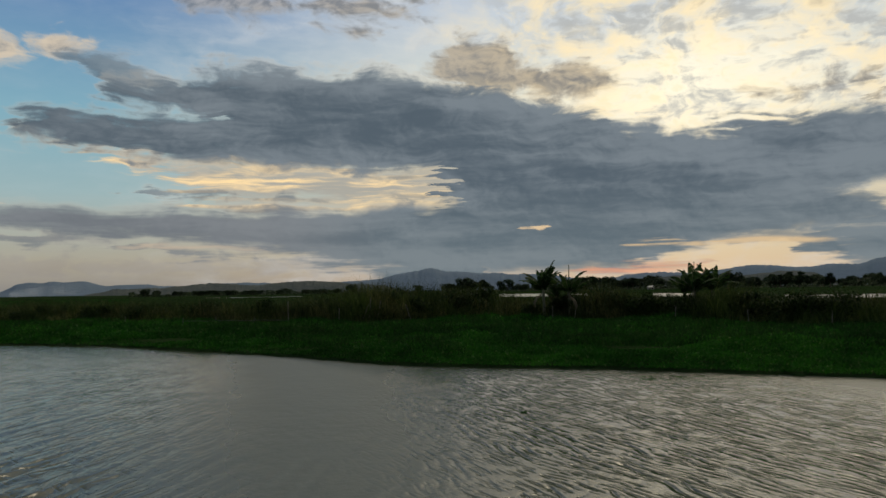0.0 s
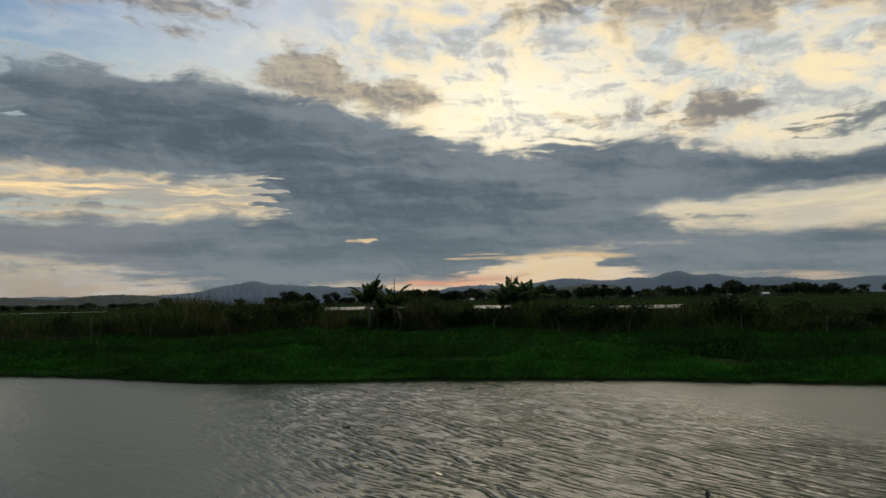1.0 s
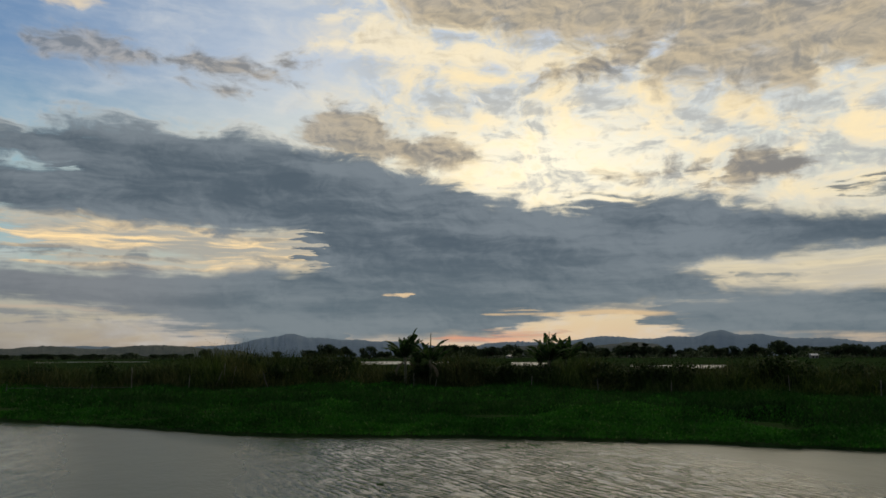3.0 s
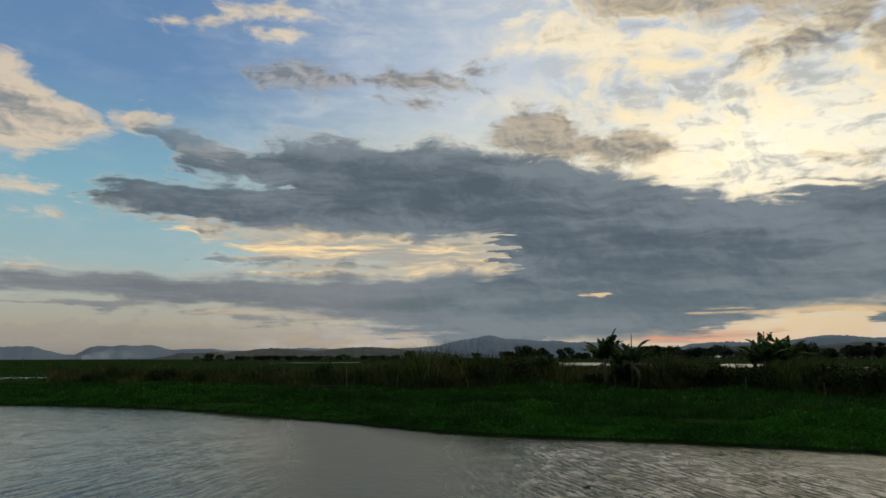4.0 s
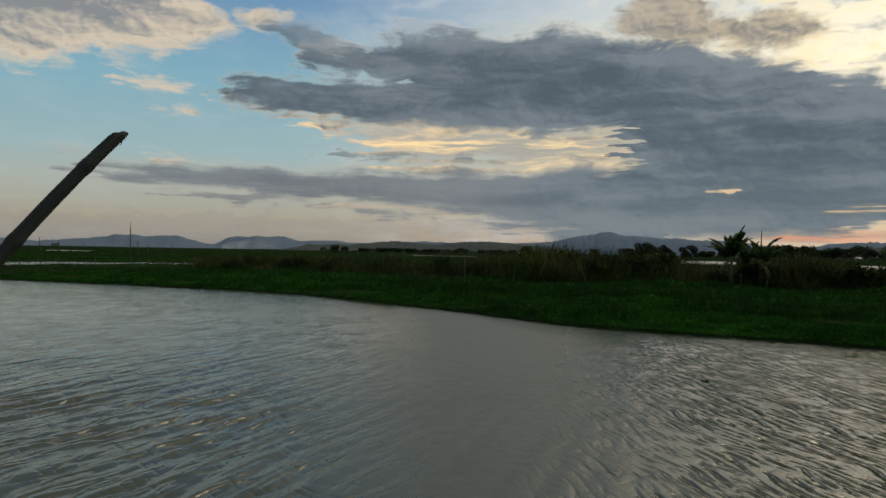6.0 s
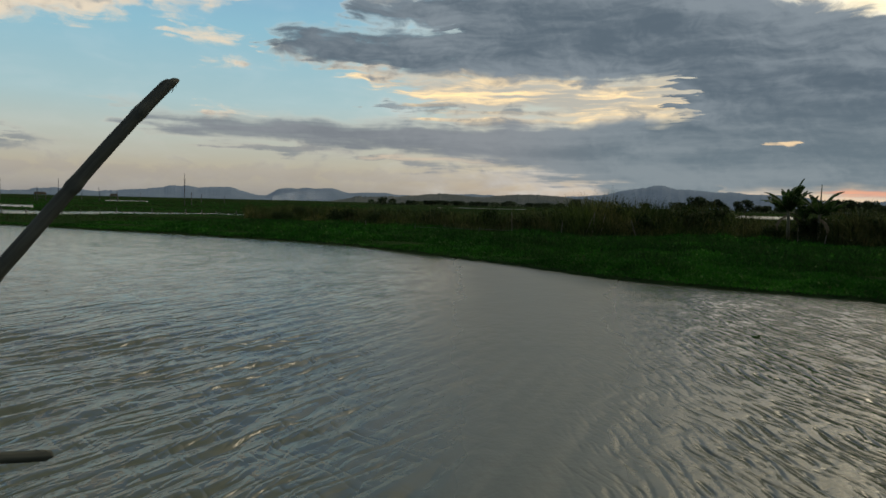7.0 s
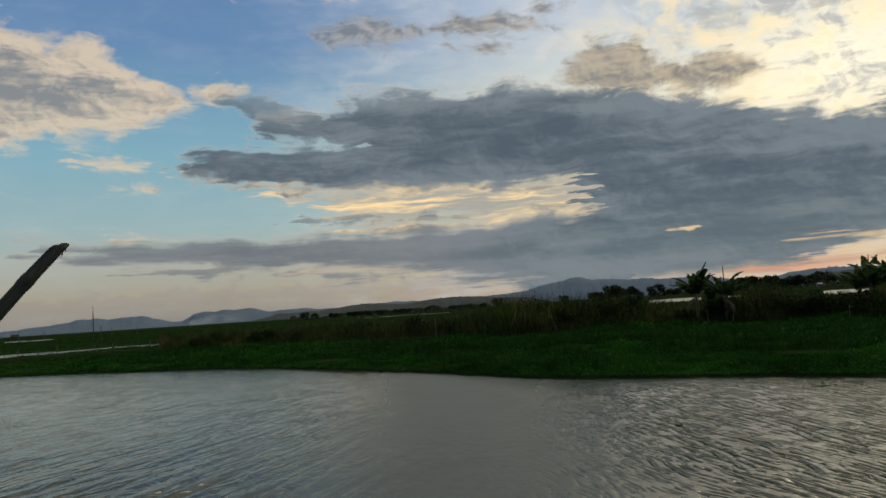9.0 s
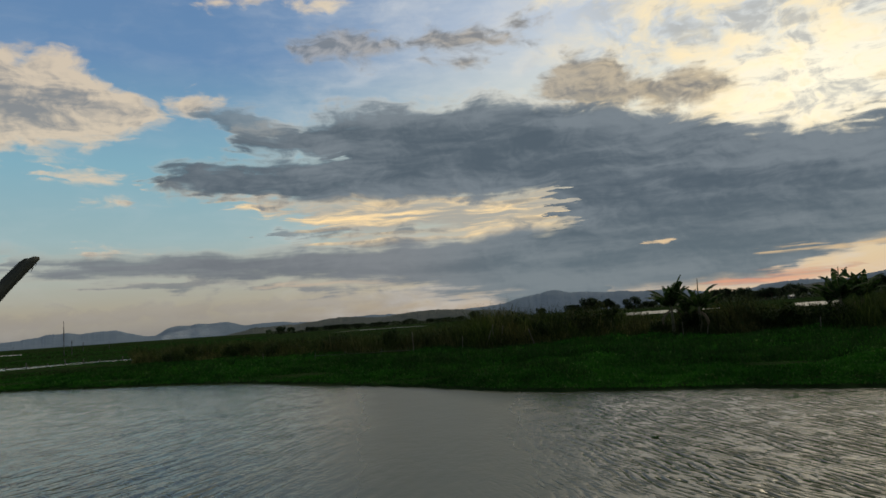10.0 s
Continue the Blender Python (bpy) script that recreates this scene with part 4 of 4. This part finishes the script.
# ---------- bamboo close by ----------
def bamboo(name, foot, top, r, label, joints_from_top, crook):
    """A bamboo pole: culm with swollen, slightly kinked joints and branch scars, a slanting splintered cut and its dark hollow."""
    f, t = Vector(foot), Vector(top)
    axis = t - f
    q = axis.to_track_quat("Z", "Y")
    length = axis.length
    root = tagged(new(name), label, "bamboo pole")
    root.matrix_basis = Matrix.Translation(f) @ q.to_matrix().to_4x4()
    n, sides = 150, 22
    joint = [length - j for j in joints_from_top if j < length - 0.05]
    rr_ = random.Random(len(name))
    scar = [rr_.uniform(0, 6.28) for _ in joint]
    away = q.inverted() @ Vector((0.78, 0.63, 0.0))
    slant = math.atan2(away.y, away.x)

    def centre(z):
        kink = sum((0.12 if k % 2 else -0.12) * r * math.exp(-((z - j) / 0.16) ** 2) for k, j in enumerate(joint))
        return Vector((crook * math.sin(z * 2.1) + kink, crook * 0.7 * math.sin(z * 3.3 + 1) - kink * 0.6, z))

    def outer(z, a):
        out = r * (1.12 - 0.2 * z / length)
        for j, sc in zip(joint, scar):
            d = z - j
            out += r * 0.13 * math.exp(-(d / 0.022) ** 2) - r * 0.05 * math.exp(-((d + 0.035) / 0.012) ** 2)
            out += r * 0.30 * math.exp(-((d - 0.012) / 0.028) ** 2) * max(0.0, math.cos(a - sc)) ** 5
        return out * (1 + 0.03 * noise.noise(Vector((math.cos(a), math.sin(a), z * 4))) + 0.008 * noise.noise(Vector((math.cos(a) * 3, math.sin(a) * 3, z * 11))))

    bm = bmesh.new()
    rings = []
    for i in range(n + 1):
        z = length * i / n
        ring = []
        for k in range(sides):
            a = 2 * math.pi * k / sides
            reach = max(0.0, (i - n + 8) / 8.0)
            splinter = rr_.uniform(-0.004, 0.006) if i == n else 0.0
            zz = z + reach * 0.036 * (math.cos(a - slant) - 0.4) + splinter
            ro = outer(z, a)
            ring.append(bm.verts.new(centre(z) + Vector((math.cos(a) * ro, math.sin(a) * ro, zz - z))))
        rings.append(ring)
    for r0, r1 in zip(rings, rings[1:]):
        for k in range(sides):
            bm.faces.new((r0[k], r0[(k + 1) % sides], r1[(k + 1) % sides], r1[k]))
    # wall of the cut end and a little way down inside
    lip = [bm.verts.new(v.co.lerp(centre(length) + Vector((0, 0, v.co.z - length)), 0.22)) for v in rings[-1]]
    for k in range(sides):
        bm.faces.new((rings[-1][k], rings[-1][(k + 1) % sides], lip[(k + 1) % sides], lip[k]))
    part("culm", bm, M_BAMBOO, root)
    bm = tube([centre(length - 0.20), centre(length - 0.055)], [r * 0.70, r * 0.72], 16, None, False)
    bm.faces.new([v for v in bm.verts if v.co.z < length - 0.12])
    part("hollow", bm, M_INSIDE, root, "dark hollow of the cut end")
    # loose fibres under the cut
    for k in range(3):
        a = slant + rr_.uniform(-0.9, 0.9)
        base = centre(length) + Vector((math.cos(a), math.sin(a), 0)) * r * 0.95 + Vector((0, 0, -0.01 - 0.014 * k))
        tip = base + Vector((math.cos(a) * 0.007, math.sin(a) * 0.007, -0.016 - 0.005 * k))
        part("fibre", tube([base, base.lerp(tip, 0.5) + Vector((math.cos(a), math.sin(a), 0)) * 0.002, tip], [0.0018, 0.0014, 0.0006], 5), M_BAMBOO, root)
    return root


def ray_point(bearing, rise, dist):
    return Vector((dist * math.sin(radians(bearing)) * math.cos(radians(rise)), dist * math.cos(radians(bearing)) * math.cos(radians(rise)), 2.33 + dist * math.sin(radians(rise))))


pole_top = ray_point(-38.95, 8.0, 4.0)
pole_low = ray_point(-50.95, -6.9, 3.72)
pole_foot = pole_top + (pole_low - pole_top) * ((pole_top.z + 0.5) / (pole_top.z - pole_low.z))
bamboo("bamboo_pole", pole_foot, pole_top, 0.035, "dark weathered bamboo pole leaning out of the river", (0.25, 0.73, 1.27, 1.78, 2.26, 2.7), 0.010)
rail_tip = ray_point(-47.4, -18.6, 4.1)
rail_back = pole_top + (pole_low - pole_top) * ((pole_top.z - rail_tip.z) / (pole_top.z - pole_low.z))
bamboo("bamboo_rail", rail_back + Vector((-0.25, -0.42, 0.30)), rail_tip, 0.030, "dark weathered bamboo rail lashed to the leaning pole", (0.30, 0.62), 0.004)
ax = (pole_top - pole_foot).normalized()
cord = part("lashing", tube([rail_back + ax * (0.05 * math.sin(i * 0.55)) + Vector((math.cos(i * 0.55), math.sin(i * 0.55), 0)) * 0.062 for i in range(48)], [0.006] * 48, 6), M_LASH, None)
tagged(cord, "dark cord lashing round two bamboo poles", "lashing")
bx, by = at(34.3, 6.2)
stick("river_stake", (bx - 0.05, by, -0.6), (bx, by, 0.83), 0.024, 0.019, M_BAMBOO, "thin dark wooden stake standing in the river", "stake", "", 10)


# ---------- banana plants ----------
def banana_leaf(length, width, rise, droop, seed):
    """A torn leaf along an arching midrib, growing towards +x."""
    r = random.Random(seed)
    bm = bmesh.new()
    n = 11
    pts = []
    for i in range(n + 1):
        s = i / n
        ang = radians(rise) - droop * s * s
        pts.append((pts[-1] + Vector((math.cos(ang), 0, math.sin(ang))) * length / n) if pts else Vector((0, 0, 0)))
    for i in range(1, n):
        s0, s1 = i / n, (i + 1) / n
        w0, w1 = width * math.sin(math.pi * s0 ** 0.8) ** 0.6, width * math.sin(math.pi * min(s1, 0.985) ** 0.8) ** 0.6
        for side in (-1, 1):
            tear = r.uniform(0.0, 0.35) * length / n
            sag = r.uniform(0.15, 0.75)
            a, b = bm.verts.new(pts[i]), bm.verts.new(pts[i + 1])
            c = bm.verts.new(pts[i + 1] + Vector((-tear * 0.3 + 0.06, side * w1 * 0.5, -w1 * 0.5 * sag)))
            d = bm.verts.new(pts[i] + Vector((tear, side * w0 * 0.5, -w0 * 0.5 * sag)))
            bm.faces.new((a, b, c, d) if side > 0 else (d, c, b, a))
    return bm, pts


def banana(x, y, z0, stem_h, n_leaves, size, seed, spike):
    r = random.Random(seed)
    root = tagged(new("banana_plant"), "dark green banana plant with torn drooping leaves" if not spike else "dark green banana plant with one upright furled leaf", "banana plant", "banana plants")
    root.matrix_basis = pose(x, y, z0)
    part("stem", tube([(0, 0, 0), (0.03, 0, stem_h * 0.5), (0, 0.02, stem_h), (0, 0, stem_h + 0.25)], [0.13, 0.11, 0.085, 0.05], 10), M_STEM, root, "pale brown-green stem")
    for i in range(n_leaves):
        turn = i * 137.5 + r.uniform(-15, 15)
        rise = r.uniform(38, 84)
        bm, pts = banana_leaf(size * r.uniform(0.8, 1.1), size * 0.30, rise, r.uniform(0.35, 1.2), seed * 31 + i)
        lf = part("leaf", bm, M_BANANA, root)
        lf.matrix_basis = pose(0, 0, stem_h + r.uniform(-0.1, 0.2), 0, 0, turn)
        part("midrib", tube(pts, [0.022 - 0.0016 * k for k in range(len(pts))], 5), M_STEM, lf)
    for i in range(3):
        bm, pts = banana_leaf(size * 0.75, size * 0.15, -20, 1.6, seed * 57 + i)
        lf = part("dry_leaf", bm, M_DRYLEAF, root, "dry brown hanging leaf")
        lf.matrix_basis = pose(0, 0, stem_h - 0.1, 0, 0, r.uniform(0, 360))
    if spike:
        part("furled_leaf", tube([(0, 0, stem_h), (0.03, 0, stem_h + size * 0.55), (0.05, 0, stem_h + size * 1.0)], [0.05, 0.04, 0.018], 8), M_BANANA, root, "rolled upright young leaf")
    return root


for bearing, dist, top, nl, spike, sd in ((8.1, 48.0, 3.8, 17, False, 3), (10.1, 47.5, 3.95, 10, True, 5), (9.1, 49.0, 3.2, 9, False, 8), (19.6, 47.0, 3.95, 14, True, 11), (20.9, 48.0, 3.7, 11, False, 14), (18.9, 48.5, 3.2, 9, False, 17)):
    px, py = at(bearing, dist)
    size = 1.9 if nl > 9 else 1.6
    banana(px, py, 0.1, top - (size if spike else size * 0.82) - 0.1, nl, size, sd, spike)


# ---------- shrubs and trees ----------
def crown_mesh(name, lobes, count, size, mat, seed):
    """Many small leaf clumps gathered in uneven lobes (x, y, z, radius, flatness)."""
    r = np.random.default_rng(seed)
    w = np.array([l[3] ** 2 for l in lobes])
    pick = r.choice(len(lobes), count, p=w / w.sum())
    L = np.array(lobes)[pick]
    d = r.normal(size=(count, 3))
    d /= np.linalg.norm(d, axis=1)[:, None]
    rad = L[:, 3] * (r.uniform(0.25, 1.0, count) ** 0.45) * (1 + 0.16 * r.normal(size=count))
    p = L[:, :3] + d * rad[:, None] * np.stack([np.ones(count), np.ones(count), L[:, 4]], -1)
    v, f = leaves(p[:, 0], p[:, 1], p[:, 2], size * r.uniform(0.6, 1.4, count), seed + 1, (-0.8, 1.2), 1.3)
    return raw_mesh(name, v, f, mat)


def tree(seed, height, spread):
    """Trunk with limbs and a crown of leaf clumps; base at the origin."""
    r = random.Random(seed)
    root = new("tree")
    bm = tube([(0, 0, -0.3), (0.1, 0, height * 0.2), (0.2 * r.uniform(-1, 1), 0.1, height * 0.45), (0, 0, height * 0.72)], [height * 0.035, height * 0.027, height * 0.02, height * 0.008], 8)
    lobes = []
    for i in range(9):
        a, q = i * 2.4 + r.uniform(-0.4, 0.4), spread * r.uniform(0.25, 0.85)
        c = (q * math.cos(a), q * math.sin(a), height * r.uniform(0.28, 0.76))
        lobes.append((*c, spread * r.uniform(0.30, 0.46), 0.8))
        tube([(0, 0, height * 0.3), (c[0] * 0.5, c[1] * 0.5, height * 0.45), c], [height * 0.013, height * 0.009, height * 0.003], 5, bm)
    lobes.append((0, 0, height * 0.8, spread * 0.42, 0.5))
    part("trunk", bm, M_BARK, root)
    ob = new("crown", crown_mesh("crown", lobes, 1000, height * 0.095, M_TREE, seed))
    ob.parent = root
    return root


def put(ob, x, y, z, s, turn):
    ob.matrix_basis = pose(x, y, z, 0, 0, turn)
    ob.scale = (s, s, s)


kinds = [tree(101, 10, 6.5), tree(102, 10, 5.0), tree(103, 10, 7.5), tree(104, 10, 4.0), tree(105, 10, 5.5)]
for k in kinds:
    tagged(k, "dark green broad-crowned tree on the far fields", "tree", "far trees")
placed = []
for bearing, dist, h in ((2.0, 420, 10.0), (3.2, 430, 9.0), (5.2, 430, 8.6), (0.6, 460, 7.0), (-2.0, 500, 6.4), (22.0, 520, 12.5), (34.7, 480, 10.2), (33.2, 520, 9.0), (28.8, 540, 11.0), (41.0, 560, 9.6), (48.2, 540, 9.0), (46.4, 560, 8.6), (43.0, 580, 9.5)):
    placed.append((bearing, dist, h))
tr = random.Random(5)
for i in range(300):
    b = tr.uniform(-23, 56)
    if -7 < b < 0:
        continue
    dist = tr.uniform(560, 880)
    tall = 0.55 + 0.35 * math.sin(b * 0.9) * math.sin(b * 0.37 + 1) + (0.32 if b > 8 else 0.0)
    placed.append((b, dist, max(5.0, dist * 0.0175 * tall * tr.uniform(0.65, 1.15) * (0.65 if b < -8 else 1.0))))
for i, (b, dist, h) in enumerate(placed):
    px, py = at(b, dist)
    k = kinds[i % 5]
    ob = k if i < 5 else copy_thing(k, pose(px, py, 0.1))
    put(ob, px, py, 0.1, h / 10.0, tr.uniform(0, 360))


wa, wd = rng.uniform(-24, 58, 52000), rng.uniform(620, 960, 52000)
x, y = wd * np.sin(np.radians(wa)), wd * np.cos(np.radians(wa))
h = np.clip(3.2 + 2.6 * wob(wa, wd * 0, 0.16, 91) + 1.8 * wob(wa, wd * 0, 0.7, 92), 0.5, 9) * np.where(wa > 8, 1.25, 0.8) * np.where((wa > -7) & (wa < 0), 0.3, 1.0)
lv, lf = leaves(x, y, 0.2 + h * rng.uniform(0, 1, len(x)) ** 0.8, rng.uniform(0.9, 2.0, len(x)), 93, (-0.8, 1.2), 1.2)
tagged(new("far_woods", raw_mesh("far_woods", lv, lf, M_TREE)), "dark green band of low trees and hedges far off", "woods", kind="stuff")


def shrub(seed, w, h):
    r = random.Random(seed)
    root = new("shrub")
    bm = bmesh.new()
    lobes = []
    for i in range(8):
        a, q = i * 2.4, w * 0.5 * r.uniform(0.1, 0.9)
        c = (q * math.cos(a), q * math.sin(a), h * r.uniform(0.3, 0.75))
        lobes.append((*c, w * r.uniform(0.18, 0.3), 0.9))
        tube([(0, 0, -0.1), (c[0] * 0.5, c[1] * 0.5, c[2] * 0.6), c], [0.035, 0.025, 0.008], 5, bm)
    part("stems", bm, M_BARK, root)
    ob = new("crown", crown_mesh("crown", lobes, 1500, 0.13, M_SHRUB, seed))
    ob.parent = root
    return root


bushes = [shrub(201, 2.6, 2.2), shrub(202, 3.2, 2.0), shrub(203, 2.2, 2.4)]
sr = random.Random(9)
spots = [(36.5, 42.0, 1.15), (35.2, 43.0, 0.95), (37.5, 42.0, 0.8), (-26.5, 62.0, 0.55), (-31.0, 70.0, 0.5), (13.6, 48.0, 0.95), (15.0, 47.0, 0.85), (1.5, 51.0, 1.15), (3.4, 51.5, 1.15), (-4.0, 51, 1.2), (44.0, 39.5, 0.55), (47.5, 38.5, 0.55)]
for i in range(46):
    b = sr.uniform(-30, 50)
    spots.append((b, 0, sr.uniform(0.5, 0.95)))
for i in range(26):
    spots.append((sr.uniform(22, 54), 0, sr.uniform(0.6, 0.98)))
for i, (b, dist, sc) in enumerate(spots):
    if not dist:
        dist = 28.0
        while dist * math.cos(radians(b)) < float(reed_front(np.array(dist * math.sin(radians(b))))) + 1.5:
            dist += 0.5
        dist += sr.uniform(0, 4)
    px, py = at(b, dist)
    k = bushes[i % 3]
    ob = k if i < 3 else copy_thing(k, pose(px, py, 0.1))
    put(ob, px, py, 0.12, sc, sr.uniform(0, 360))
    tagged(ob, "dense dark green shrub among the tall grass", "shrub", "bank shrubs")


# ---------- floating clump, far houses, smoke ----------
cx_, cy_ = at(6.3, 13.9)
n = 46
a_, q_ = rng.uniform(0, 6.28, n), 0.065 * np.sqrt(rng.uniform(0, 1, n))
v, f = leaves(cx_ + q_ * np.cos(a_), cy_ + q_ * np.sin(a_), rng.uniform(-0.01, 0.022, n), rng.uniform(0.03, 0.05, n), 88, (0.0, 0.6))
tagged(new("floating_plant", raw_mesh("floating_plant", v, f, M_MAT)), "small dark clump of floating water plant", "water plant")


def house(bearing, dist, w, d, h):
    px, py = at(bearing, dist)
    root = tagged(new("far_house"), "small pale house with grey roof among trees", "house", "far houses")
    root.matrix_basis = pose(px, py, 0.1, 0, 0, -bearing + 20)
    bm = bmesh.new()
    bmesh.ops.create_cube(bm, size=1, matrix=Matrix.Translation((0, 0, h / 2)) @ Matrix.Diagonal((w, d, h, 1)))
    part("wall", bm, M_WALL, root, "", False)
    bm = bmesh.new()
    x0, y0 = w * 0.56, d * 0.6
    vs = [bm.verts.new(c) for c in ((-x0, -y0, h), (x0, -y0, h), (x0, 0, h * 1.55), (-x0, 0, h * 1.55), (-x0, y0, h), (x0, y0, h))]
    for fc in ((0, 1, 2, 3), (3, 2, 5, 4), (1, 5, 2), (4, 0, 3), (0, 4, 5, 1)):
        bm.faces.new([vs[i] for i in fc])
    part("roof", bm, M_ROOF, root, "grey metal roof", False)
    for sx in (-0.25, 0.25):
        bm = bmesh.new()
        bmesh.ops.create_cube(bm, size=1, matrix=Matrix.Translation((sx * w, -d / 2, h * 0.5)) @ Matrix.Diagonal((1.2, 0.1, 1.2, 1)))
        part("window", bm, M_INSIDE, root, "dark window", False)


for bearing, dist in ((16.4, 640), (38.6, 560), (48.3, 600)):
    house(bearing, dist, 4.6, 4, 2.1)

m, t, p = material("thin_smoke")
along = t.nodes.new("ShaderNodeSeparateXYZ")
t.links.new(t.nodes.new("ShaderNodeTexCoord").outputs["Generated"], along.inputs[0])
dens = blend(t, 1.0, ramp(t, along.outputs[0], [(0.02, (0, 0, 0)), (0.12, (0.20, 0.20, 0.20)), (0.45, (0.10, 0.10, 0.10)), (0.95, (0, 0, 0))]), ramp(t, along.outputs[2], [(0.0, (0.8, 0.8, 0.8)), (0.35, (0.8, 0.8, 0.8)), (0.85, (0, 0, 0))]), "MULTIPLY")
wisp = ramp(t, add_noise(t, 0.035, 5.0, 0.6, (1.0, 1.0, 1.6)), [(0.40, (0.03, 0.03, 0.03)), (0.66, (1, 1, 1))])
haze_fac = blend(t, 1.0, dens, wisp, "MULTIPLY")
lit, clear, mixed = t.nodes.new("ShaderNodeBsdfTranslucent"), t.nodes.new("ShaderNodeBsdfTransparent"), t.nodes.new("ShaderNodeMixShader")
lit.inputs[0].default_value = (0.92, 0.97, 1.0, 1)
t.links.new(haze_fac, mixed.inputs[0])
t.links.new(clear.outputs[0], mixed.inputs[1])
both = t.nodes.new("ShaderNodeAddShader")
t.links.new(lit.outputs[0], both.inputs[0])
t.links.new(p.outputs[0], both.inputs[1])
p.inputs["Base Color"].default_value, p.inputs["Roughness"].default_value = (0.9, 0.93, 0.95, 1), 1.0
t.links.new(both.outputs[0], mixed.inputs[2])
t.links.new(mixed.outputs[0], t.nodes["Material Output"].inputs[0])
bm = bmesh.new()
for sheet in range(3):
    grid = []
    for i in range(33):
        u = i / 32
        row = []
        for j in range(13):
            v = j / 12
            px, py = at(-31.6 + 4.8 * u, 1500 + sheet * 22 + 70 * v + 6 * math.sin(u * 5 + v * 3 + sheet))
            vtx = bm.verts.new((px, py, 1.0 + (9 + 17 * u ** 0.7) * v + 4.0 * u))
            row.append(vtx)
        grid.append(row)
    for i in range(32):
        for j in range(12):
            bm.faces.new((grid[i][j], grid[i + 1][j], grid[i + 1][j + 1], grid[i][j + 1]))
tagged(part("smoke", bm, m, None), "thin pale smoke drifting from a field fire", "smoke", kind="stuff")
